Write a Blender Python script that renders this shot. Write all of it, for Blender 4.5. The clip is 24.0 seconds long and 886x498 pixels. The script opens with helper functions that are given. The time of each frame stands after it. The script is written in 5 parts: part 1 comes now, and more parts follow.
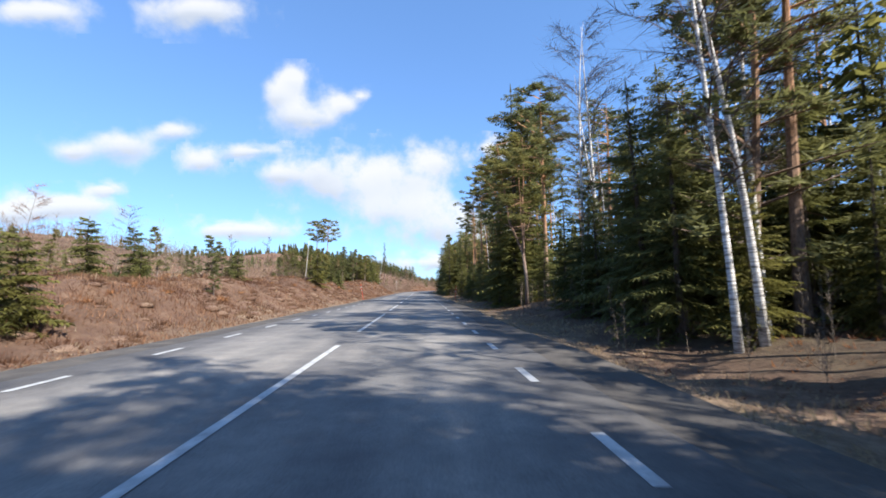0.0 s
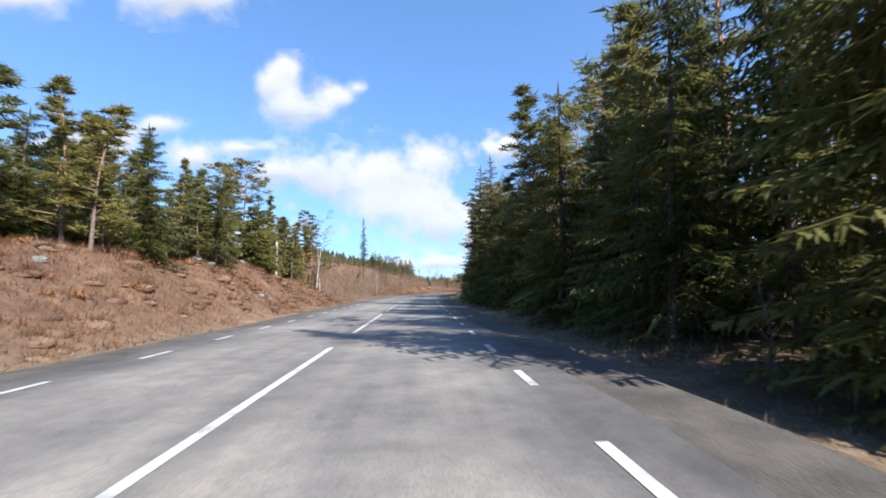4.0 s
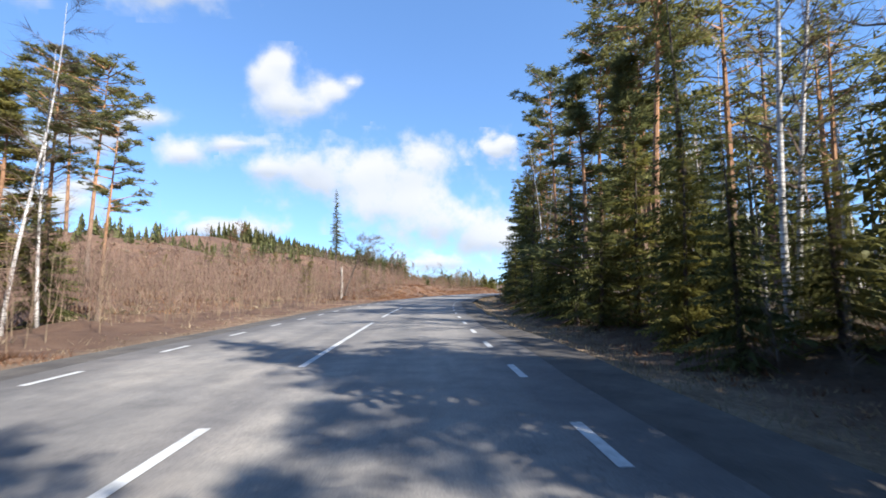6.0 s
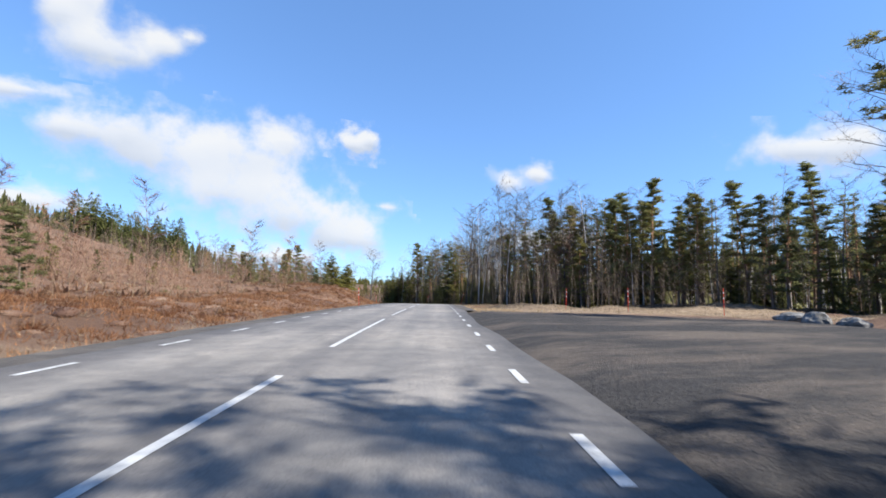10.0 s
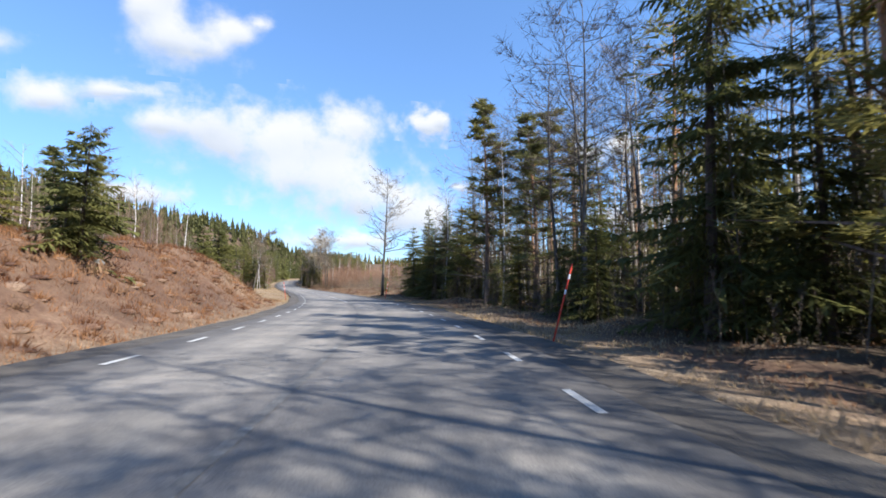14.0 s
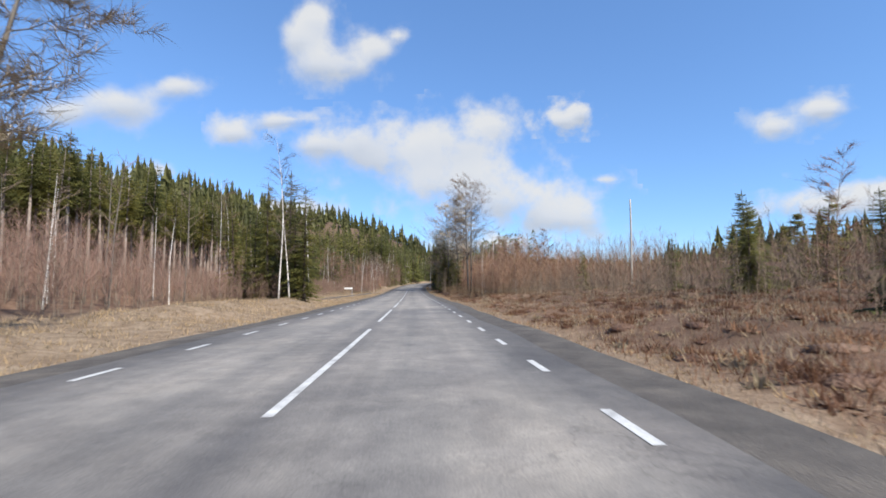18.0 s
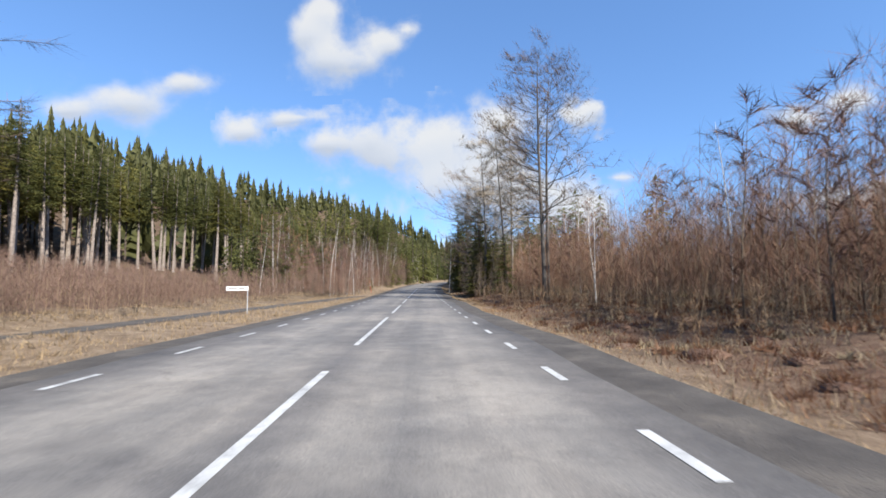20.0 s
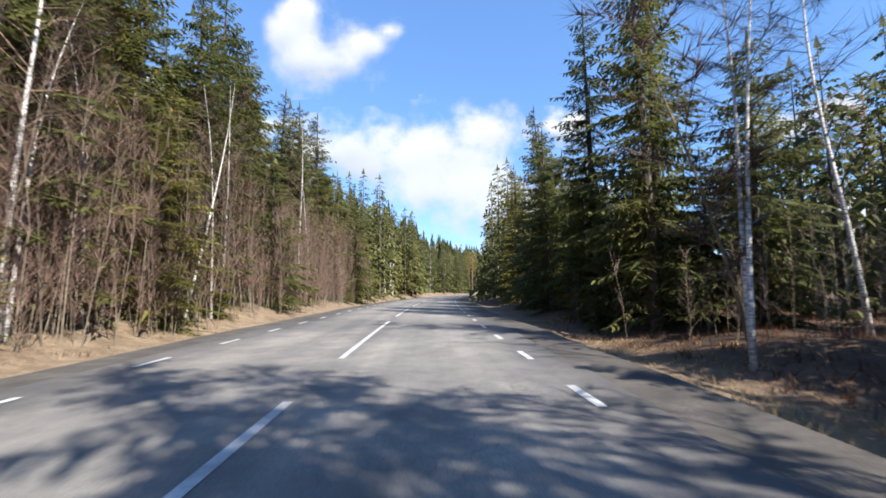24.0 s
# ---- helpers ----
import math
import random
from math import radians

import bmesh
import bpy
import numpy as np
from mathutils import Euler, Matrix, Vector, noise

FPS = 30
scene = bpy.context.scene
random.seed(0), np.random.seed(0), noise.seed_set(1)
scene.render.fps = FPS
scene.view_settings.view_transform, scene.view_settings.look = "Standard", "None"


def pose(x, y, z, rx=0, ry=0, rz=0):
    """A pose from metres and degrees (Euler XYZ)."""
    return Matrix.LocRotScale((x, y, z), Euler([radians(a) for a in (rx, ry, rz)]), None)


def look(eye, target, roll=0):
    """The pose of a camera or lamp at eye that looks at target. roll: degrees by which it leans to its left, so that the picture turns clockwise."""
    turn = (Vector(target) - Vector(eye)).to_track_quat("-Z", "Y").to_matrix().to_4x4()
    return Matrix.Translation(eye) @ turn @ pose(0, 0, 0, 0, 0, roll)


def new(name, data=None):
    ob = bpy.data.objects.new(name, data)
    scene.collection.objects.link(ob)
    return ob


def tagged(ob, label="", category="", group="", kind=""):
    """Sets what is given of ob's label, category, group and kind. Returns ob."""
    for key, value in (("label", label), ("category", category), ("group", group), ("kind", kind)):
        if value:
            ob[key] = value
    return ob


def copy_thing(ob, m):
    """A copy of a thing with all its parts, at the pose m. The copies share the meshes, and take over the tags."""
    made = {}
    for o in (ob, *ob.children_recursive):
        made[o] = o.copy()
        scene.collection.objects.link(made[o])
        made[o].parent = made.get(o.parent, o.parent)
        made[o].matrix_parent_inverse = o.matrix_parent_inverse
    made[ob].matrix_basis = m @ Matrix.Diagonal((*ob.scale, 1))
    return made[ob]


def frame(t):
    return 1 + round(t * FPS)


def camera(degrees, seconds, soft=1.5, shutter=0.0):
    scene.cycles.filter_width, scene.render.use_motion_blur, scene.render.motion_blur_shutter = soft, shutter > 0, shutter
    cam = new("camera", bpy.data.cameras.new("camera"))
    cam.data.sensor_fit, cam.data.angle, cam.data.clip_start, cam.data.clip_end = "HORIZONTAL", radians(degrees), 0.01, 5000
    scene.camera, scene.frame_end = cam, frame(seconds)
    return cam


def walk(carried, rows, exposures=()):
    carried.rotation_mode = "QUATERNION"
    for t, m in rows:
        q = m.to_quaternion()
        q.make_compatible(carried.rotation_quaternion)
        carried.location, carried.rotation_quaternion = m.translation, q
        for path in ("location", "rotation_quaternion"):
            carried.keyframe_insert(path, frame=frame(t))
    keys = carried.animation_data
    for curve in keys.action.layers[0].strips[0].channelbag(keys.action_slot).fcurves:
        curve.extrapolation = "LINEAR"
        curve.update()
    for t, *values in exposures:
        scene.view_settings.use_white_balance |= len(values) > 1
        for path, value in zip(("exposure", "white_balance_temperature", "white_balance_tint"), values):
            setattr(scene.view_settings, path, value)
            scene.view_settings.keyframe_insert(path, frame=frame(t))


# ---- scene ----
cam = camera(89.4, 24.0, soft=1.65, shutter=0.08)

# the drive: seconds, camera heading in degrees
HEADING = [(0, 0), (2.5, .4), (4.5, .4), (5, .3), (5.5, .1), (6, -.4), (6.5, -1.0), (7, -2.0), (7.5, -5), (8, -8.7), (8.5, -11.9),
           (9, -14.8), (9.5, -17.5), (10, -19.5), (10.5, -20.6), (11.5, -21.2), (12.5, -20.3), (13, -18.1), (13.5, -14.3), (14, -9.8),
           (14.5, -5.4), (15, -1.5), (15.5, 2), (16, 4.6), (16.5, 5.9), (17, 6.9), (17.5, 7.7), (18, 8.3), (18.5, 9.0), (20.5, 9.9),
           (21, 9.7), (22, 9.4), (23, 9.0), (23.5, 8.5), (24, 7.6), (27, 2), (31, -18), (45, -28)]
# the road's grade in degrees along the drive, and the car's place to the right of the centre line
GRADE = [(-4, .5), (10, .7), (12.5, -.7), (14, -1.7), (16, -1.6), (18.5, -1.2), (20.5, -1.2), (22, -.5), (24, .6), (27, .2), (45, .2)]
KEEP = [(0, 1.8), (5, 1.85), (10, 1.95), (12.5, 1.7), (14, 1.4), (16, 1.4), (17, 1.47), (21, 1.35), (24, 1.45)]
LEAN = [(0, .6), (1, 1.0), (2.5, 1.1), (4.5, .8), (5, 1.0), (5.5, .8), (6, .55), (7, .4), (8, .1), (9, -.5), (10, -1.15), (10.5, -1.2), (12.5, -.2), (13, -.4), (13.5, -.5), (14, -.6),
        (14.5, -.5), (15, -.2), (16, -.35), (17, -.6), (17.5, -.1), (18, .5), (18.5, .6), (20.5, .3), (21, .05), (21.5, .4), (22, .3), (23, .3), (24, .8)]
# how far the camera looks to the left of the car's heading, in degrees
TURN = [(0, .1), (1.5, 0), (4.5, -.3), (5, -.35), (6, -.05), (7, .15), (10, .2), (14, .15), (16, .15), (17, 0), (18, -.13), (22, -.2), (24, -.1)]
# metres driven by the second; S below names places by 20 m to the second
DRIVEN = [(-4, -84), (0, 0), (2, 42.4), (5, 105.2), (10, 207.8), (17, 348), (18.5, 378.5), (20.5, 422), (24, 497), (45, 930)]
EYE, TILT, AHEAD = 1.18, 5.05, 2.6


def along(table, t):
    return np.interp(t, [r[0] for r in table], [r[1] for r in table])


RT = np.arange(-4.0, 45.01, 0.05)
yaw_s = along(HEADING, RT)
yaw_s = np.convolve(np.pad(yaw_s, 5, "edge"), np.ones(11) / 11, "valid")
way_s = np.radians(yaw_s + AHEAD)
mid_s = (way_s[1:] + way_s[:-1]) / 2
pace = np.gradient(along(DRIVEN, RT))
pace = np.convolve(np.pad(pace, 20, "edge"), np.ones(41) / 41, "valid")
X0 = np.concatenate([[0], np.cumsum(-np.sin(mid_s) * pace[1:])])
Y0 = np.concatenate([[0], np.cumsum(np.cos(mid_s) * pace[1:])])
Z0 = np.concatenate([[0], np.cumsum(np.tan(np.radians(along(GRADE, RT[1:]))) * pace[1:])])
ARC = np.concatenate([[0], np.cumsum(pace[1:])])
k0 = int(np.argmin(abs(RT)))
X0, Y0, Z0, ARC = X0 - X0[k0], Y0 - Y0[k0], Z0 - Z0[k0], ARC - ARC[k0]
keep_s = along(KEEP, RT)
CX, CY = X0 - np.cos(way_s) * keep_s, Y0 - np.sin(way_s) * keep_s
S = RT * 20.0


def drive(t):
    return pose(float(np.interp(t, RT, X0)), float(np.interp(t, RT, Y0)), float(np.interp(t, RT, Z0)) + EYE,
                90 + TILT + float(along(GRADE, t)), float(along(LEAN, t)), float(np.interp(t, RT, yaw_s)) + float(along(TURN, t)))


walk(cam, [(i / 4, drive(i / 4)) for i in range(0, 97)],
     [(0, 1.45), (2.5, 1.45), (5, 1.5), (7, 1.4), (10, 1.35), (13, 1.5), (15, 1.45), (16, 1.38), (17, 1.12), (18, 1.12), (20.5, 1.25), (21, 1.28), (22, 1.4), (23, 1.55), (24, 1.55)])

# ---- light ----
SUN_AZ, SUN_EL = 131.0, 41.0
world = bpy.data.worlds.new("sky")
scene.world = world
world.use_nodes = True
wn = world.node_tree
sky = wn.nodes.new("ShaderNodeTexSky")
sky.sky_type, sky.sun_disc = "NISHITA", False
sky.sun_elevation, sky.sun_rotation = radians(SUN_EL), radians(SUN_AZ)
sky.air_density, sky.dust_density, sky.ozone_density, sky.altitude = 1.0, 0.03, 3.0, 400
wn.nodes["Background"].inputs[1].default_value = 0.092
soft_sky, blue = wn.nodes.new("ShaderNodeGamma"), wn.nodes.new("ShaderNodeMix")
soft_sky.inputs["Gamma"].default_value = 0.66
blue.data_type, blue.blend_type = "RGBA", "MULTIPLY"
blue.inputs[0].default_value, blue.inputs[7].default_value = 1.0, (0.82, 1.21, 1.75, 1)
wn.links.new(sky.outputs[0], soft_sky.inputs["Color"])
wn.links.new(soft_sky.outputs[0], blue.inputs[6])
wn.links.new(blue.outputs[2], wn.nodes["Background"].inputs[0])
lamp = bpy.data.lights.new("sun", "SUN")
lamp.energy, lamp.angle, lamp.color = 4.4, radians(0.53), (1.0, 0.955, 0.885)
sun = new("sun", lamp)
sx, sy = math.sin(radians(SUN_AZ)) * math.cos(radians(SUN_EL)), math.cos(radians(SUN_AZ)) * math.cos(radians(SUN_EL))
sun.matrix_world = look((sx * 300, sy * 300, 300 * math.sin(radians(SUN_EL))), (0, 0, 0))


# ---- materials ----
def material(name, rough=0.8, metal=0.0):
    m = bpy.data.materials.new(name)
    m.use_nodes = True
    b = m.node_tree.nodes["Principled BSDF"]
    b.inputs["Roughness"].default_value, b.inputs["Metallic"].default_value = rough, metal
    b.inputs["Specular IOR Level"].default_value = 0.3
    return m, m.node_tree, b


def nd(tree, kind, **values):
    n = tree.nodes.new(kind)
    for key, v in values.items():
        n.inputs[key.replace("_", " ")].default_value = v
    return n


def ramp(tree, src, stops):
    r = tree.nodes.new("ShaderNodeValToRGB")
    while len(r.color_ramp.elements) < len(stops):
        r.color_ramp.elements.new(0.5)
    for e, (p, c) in zip(r.color_ramp.elements, stops):
        e.position, e.color = p, (*c, 1)
    tree.links.new(src, r.inputs[0])
    return r.outputs[0]


def mixc(tree, fac, a, b, how="MIX"):
    m = tree.nodes.new("ShaderNodeMix")
    m.data_type, m.blend_type = "RGBA", how
    for sock, v in ((m.inputs[0], fac), (m.inputs[6], a), (m.inputs[7], b)):
        if hasattr(v, "is_output"):
            tree.links.new(v, sock)
        elif isinstance(v, tuple):
            sock.default_value = (*v, 1)
        else:
            sock.default_value = v
    return m.outputs[2]


def place_node(tree, which="Object"):
    return tree.nodes.new("ShaderNodeTexCoord").outputs[which]


def noise_node(tree, scale, detail=6.0, rough=0.6, coord=None, stretch=None):
    n = nd(tree, "ShaderNodeTexNoise", Scale=scale, Detail=detail, Roughness=rough)
    src = coord if coord is not None else place_node(tree)
    if stretch:
        mp = tree.nodes.new("ShaderNodeMapping")
        mp.inputs["Scale"].default_value = stretch
        tree.links.new(src, mp.inputs[0])
        src = mp.outputs[0]
    tree.links.new(src, n.inputs["Vector"])
    return n.outputs["Fac"]


def bumped(tree, b, src, strength=0.4, dist=0.02):
    n = nd(tree, "ShaderNodeBump", Strength=strength, Distance=dist)
    tree.links.new(src, n.inputs["Height"])
    tree.links.new(n.outputs[0], b.inputs["Normal"])


def mottled(name, stops, scale, rough=0.85, fine=0.0, bump=0.3, dist=0.02, stretch=None, island=0.0):
    """A surface with two scales of variation; island: how much its pieces differ."""
    m, t, b = material(name, rough)
    col = ramp(t, noise_node(t, scale, stretch=stretch), stops)
    if fine:
        f = noise_node(t, fine, 3.0, stretch=stretch)
        col = mixc(t, 0.45, col, ramp(t, f, [(0.3, (0.35, 0.35, 0.35)), (0.7, (1, 1, 1))]), "MULTIPLY")
        bumped(t, b, f, bump, dist)
    if island:
        g = t.nodes.new("ShaderNodeNewGeometry").outputs["Random Per Island"]
        o = t.nodes.new("ShaderNodeObjectInfo").outputs["Random"]
        lo, hi = 1 - island, 1 + island * 0.6
        col = mixc(t, 1.0, col, ramp(t, g, [(0, (lo, lo, lo * 0.95)), (1, (hi, hi * 0.98, hi * 0.85))]), "MULTIPLY")
        col = mixc(t, 1.0, col, ramp(t, o, [(0, (0.75, 0.8, 0.8)), (0.5, (1, 1, 1)), (1, (1.25, 1.12, 0.85))]), "MULTIPLY")
    t.links.new(col, b.inputs["Base Color"])
    return m


def asphalt_material():
    m, t, b = material("worn_asphalt", 0.75)
    co = place_node(t)
    big = noise_node(t, 0.35, 5, 0.6, co)
    mid = noise_node(t, 2.2, 5, 0.65, co)
    fine = noise_node(t, 60, 4, 0.8, co)
    col = ramp(t, big, [(0.3, (0.138, 0.131, 0.123)), (0.55, (0.180, 0.170, 0.157)), (0.75, (0.222, 0.207, 0.189))])
    col = mixc(t, 0.55, col, ramp(t, mid, [(0.35, (0.6, 0.6, 0.62)), (0.6, (1, 1, 1))]), "MULTIPLY")
    # wheel tracks are polished a little lighter
    at = t.nodes.new("ShaderNodeAttribute")
    at.attribute_name = "across"
    tr = ramp(t, at.outputs["Fac"], [(0.0, (0.55, 0.55, 0.57)), (0.08, (0.68, 0.68, 0.7)), (0.15, (1, 1, 1)), (0.25, (1.25, 1.23, 1.2)), (0.36, (1, 1, 1)), (0.44, (1.22, 1.2, 1.17)),
                                     (0.5, (0.85, 0.85, 0.87)), (0.57, (1.22, 1.2, 1.17)), (0.66, (1, 1, 1)), (0.78, (1.25, 1.23, 1.2)), (0.87, (1, 1, 1)), (0.93, (0.68, 0.68, 0.7)), (1.0, (0.55, 0.55, 0.57))])
    # faint streaks drawn out along the lanes
    sep, lay = t.nodes.new("ShaderNodeSeparateXYZ"), t.nodes.new("ShaderNodeCombineXYZ")
    t.links.new(co, sep.inputs[0])
    for src_, k_, to_ in ((at.outputs["Fac"], 16.0, 0), (sep.outputs["Y"], 0.09, 1)):
        mul = t.nodes.new("ShaderNodeMath")
        mul.operation = "MULTIPLY"
        t.links.new(src_, mul.inputs[0])
        mul.inputs[1].default_value = k_
        t.links.new(mul.outputs[0], lay.inputs[to_])
    col = mixc(t, 0.9, col, ramp(t, noise_node(t, 1.0, 5, 0.65, lay.outputs[0]), [(0.32, (0.85, 0.85, 0.86)), (0.5, (1, 1, 1)), (0.68, (1.14, 1.13, 1.11))]), "MULTIPLY")
    col = mixc(t, 1.0, col, tr, "MULTIPLY")
    patch = noise_node(t, 0.16, 6, 0.7, co)
    col = mixc(t, 0.8, col, ramp(t, patch, [(0.38, (0.72, 0.73, 0.76)), (0.5, (1, 1, 1)), (0.62, (1.3, 1.27, 1.22))]), "MULTIPLY")
    col = mixc(t, 0.7, col, ramp(t, fine, [(0.32, (0.45, 0.45, 0.45)), (0.68, (1.5, 1.48, 1.45))]), "MULTIPLY")
    vor = nd(t, "ShaderNodeTexVoronoi", Scale=0.45)
    vor.feature = "DISTANCE_TO_EDGE"
    wob = t.nodes.new("ShaderNodeVectorMath")
    wob.operation = "ADD"
    nz = nd(t, "ShaderNodeTexNoise", Scale=1.5, Detail=4.0)
    t.links.new(co, nz.inputs["Vector"])
    t.links.new(co, wob.inputs[0])
    t.links.new(nz.outputs["Color"], wob.inputs[1])
    t.links.new(wob.outputs[0], vor.inputs["Vector"])
    crack = ramp(t, vor.outputs["Distance"], [(0.0, (0.62, 0.62, 0.62)), (0.006, (1, 1, 1))])
    col = mixc(t, ramp(t, big, [(0.45, (0, 0, 0)), (0.62, (0.8, 0.8, 0.8))]), col, mixc(t, 1.0, col, crack, "MULTIPLY"))
    t.links.new(col, b.inputs["Base Color"])
    bumped(t, b, fine, 0.5, 0.01)
    return m


def ground_material():
    """Dry grass, heath and forest floor; the attributes tell which soil lies where."""
    m, t, b = material("heath_and_dry_grass", 0.95)
    co = place_node(t)
    n1, n2, n3 = noise_node(t, 0.25, 6, 0.65, co), noise_node(t, 1.7, 6, 0.7, co), noise_node(t, 14, 4, 0.75, co)
    heath = ramp(t, n2, [(0.3, (0.085, 0.043, 0.028)), (0.45, (0.15, 0.082, 0.051)), (0.58, (0.215, 0.132, 0.085)), (0.72, (0.28, 0.192, 0.128))])
    grass = ramp(t, n2, [(0.3, (0.15, 0.102, 0.063)), (0.5, (0.26, 0.19, 0.122)), (0.7, (0.35, 0.272, 0.185))])
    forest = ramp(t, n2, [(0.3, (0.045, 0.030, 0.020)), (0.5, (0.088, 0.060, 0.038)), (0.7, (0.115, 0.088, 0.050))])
    moss = ramp(t, n1, [(0.4, (0, 0, 0)), (0.62, (0.6, 0.6, 0.6))])

    def attr(name):
        a = t.nodes.new("ShaderNodeAttribute")
        a.attribute_name = name
        return a.outputs["Fac"]
    heath = mixc(t, moss, heath, (0.145, 0.088, 0.056))
    broad = noise_node(t, 0.07, 7, 0.7, co)
    heath = mixc(t, ramp(t, broad, [(0.46, (0, 0, 0)), (0.6, (0.75, 0.75, 0.75))]), heath, (0.088, 0.050, 0.033))
    heath = mixc(t, ramp(t, noise_node(t, 0.45, 6, 0.75, co), [(0.52, (0, 0, 0)), (0.7, (0.6, 0.6, 0.6))]), heath, (0.065, 0.038, 0.026))
    col = mixc(t, attr("verge"), heath, grass)
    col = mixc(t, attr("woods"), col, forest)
    grit = ramp(t, n2, [(0.3, (0.026, 0.024, 0.023)), (0.6, (0.044, 0.040, 0.037)), (0.75, (0.085, 0.072, 0.06))])
    grit = mixc(t, ramp(t, noise_node(t, 0.3, 6, 0.7, co, (0.35, 1, 1)), [(0.48, (0, 0, 0)), (0.62, (0.8, 0.8, 0.8))]), grit, (0.135, 0.108, 0.085))
    col = mixc(t, attr("grit"), col, grit)
    col = mixc(t, 0.6, col, ramp(t, n3, [(0.3, (0.45, 0.45, 0.45)), (0.65, (1.2, 1.2, 1.2))]), "MULTIPLY")
    t.links.new(col, b.inputs["Base Color"])
    bumped(t, b, n3, 0.9, 0.08)
    return m


def birch_material():
    m, t, b = material("birch_bark", 0.7)
    co = place_node(t)
    band = noise_node(t, 1.0, 5, 0.7, co, (4, 4, 22))
    col = ramp(t, band, [(0.36, (0.09, 0.08, 0.07)), (0.46, (0.38, 0.35, 0.32)), (0.6, (0.68, 0.65, 0.61))])
    col = mixc(t, ramp(t, noise_node(t, 0.8, 4, 0.6, co), [(0.5, (0, 0, 0)), (0.7, (0.7, 0.7, 0.7))]), col, (0.22, 0.19, 0.16))
    t.links.new(col, b.inputs["Base Color"])
    bumped(t, b, band, 0.4, 0.02)
    return m


def pine_bark_material():
    m, t, b = material("pine_bark", 0.85)
    co = place_node(t)
    z = t.nodes.new("ShaderNodeSeparateXYZ")
    t.links.new(co, z.inputs[0])
    up = nd(t, "ShaderNodeMapRange")
    up.inputs["From Min"].default_value, up.inputs["From Max"].default_value = 2.0, 9.0
    t.links.new(z.outputs["Z"], up.inputs["Value"])
    n = noise_node(t, 6, 5, 0.7, co, (3, 3, 0.8))
    low = ramp(t, n, [(0.35, (0.06, 0.045, 0.035)), (0.6, (0.20, 0.15, 0.12))])
    high = ramp(t, n, [(0.3, (0.20, 0.10, 0.05)), (0.65, (0.46, 0.24, 0.12))])
    t.links.new(mixc(t, up.outputs[0], low, high), b.inputs["Base Color"])
    bumped(t, b, n, 0.6, 0.03)
    return m


def leafy(name, stops, scale, island):
    m = mottled(name, stops, scale, 0.6, island=island)
    b = m.node_tree.nodes["Principled BSDF"]
    b.inputs["Specular IOR Level"].default_value = 0.2
    t = m.node_tree
    src = b.inputs["Base Color"].links[0].from_socket
    thin, both = t.nodes.new("ShaderNodeBsdfTranslucent"), t.nodes.new("ShaderNodeMixShader")
    both.inputs[0].default_value = 0.5
    t.links.new(src, thin.inputs["Color"])
    t.links.new(b.outputs[0], both.inputs[1])
    t.links.new(thin.outputs[0], both.inputs[2])
    t.links.new(both.outputs[0], t.nodes["Material Output"].inputs[0])
    return m


ASPHALT, GROUND, BIRCH, PINE_BARK = asphalt_material(), ground_material(), birch_material(), pine_bark_material()
PAINT = mottled("worn_white_paint", [(0.3, (0.30, 0.30, 0.29)), (0.5, (0.50, 0.50, 0.485)), (0.7, (0.62, 0.62, 0.60))], 3, 0.6, fine=40)
FADED = mottled("nearly_worn_off_paint", [(0.4, (0.10, 0.097, 0.094)), (0.6, (0.15, 0.147, 0.14)), (0.75, (0.34, 0.34, 0.33))], 4, 0.7, fine=40)
SPRUCE_BARK = mottled("spruce_bark", [(0.3, (0.055, 0.04, 0.032)), (0.7, (0.155, 0.122, 0.10))], 4, fine=30)
PALE_BARK = mottled("pale_spruce_bark", [(0.3, (0.17, 0.135, 0.11)), (0.7, (0.36, 0.30, 0.255))], 4, fine=30)
GREY_BARK = mottled("grey_bark", [(0.3, (0.055, 0.045, 0.036)), (0.5, (0.11, 0.095, 0.08)), (0.7, (0.20, 0.18, 0.158))], 3, fine=25, stretch=(3, 3, 0.7))
TWIG = mottled("bare_twigs", [(0.3, (0.10, 0.070, 0.058)), (0.7, (0.205, 0.150, 0.125))], 2, island=0.35)
RED_TWIG = mottled("reddish_birch_twigs", [(0.3, (0.142, 0.083, 0.070)), (0.7, (0.268, 0.166, 0.142))], 0.5, island=0.35)
PALE_STEM = mottled("pale_sapling_stems", [(0.3, (0.10, 0.076, 0.064)), (0.7, (0.25, 0.208, 0.178))], 3, island=0.4)
SPRUCE_NEEDLE = leafy("spruce_needles", [(0.3, (0.088, 0.100, 0.037)), (0.7, (0.212, 0.205, 0.078))], 0.6, 0.35)
PINE_NEEDLE = leafy("pine_needles", [(0.3, (0.120, 0.132, 0.054)), (0.7, (0.262, 0.250, 0.108))], 0.6, 0.35)
FAR_NEEDLE = leafy("hill_spruce_needles", [(0.3, (0.088, 0.094, 0.040)), (0.7, (0.190, 0.178, 0.074))], 0.05, 0.4)
DRY_GRASS = leafy("dry_grass_blades", [(0.3, (0.28, 0.212, 0.152)), (0.7, (0.48, 0.382, 0.285))], 0.5, 0.28)
HEATHER = leafy("brown_heather", [(0.3, (0.072, 0.030, 0.019)), (0.5, (0.145, 0.064, 0.037)), (0.7, (0.22, 0.116, 0.066))], 0.5, 0.4)
HEATH_GREY = leafy("faded_heather", [(0.3, (0.165, 0.082, 0.054)), (0.5, (0.275, 0.150, 0.098)), (0.7, (0.375, 0.235, 0.155))], 0.35, 0.35)
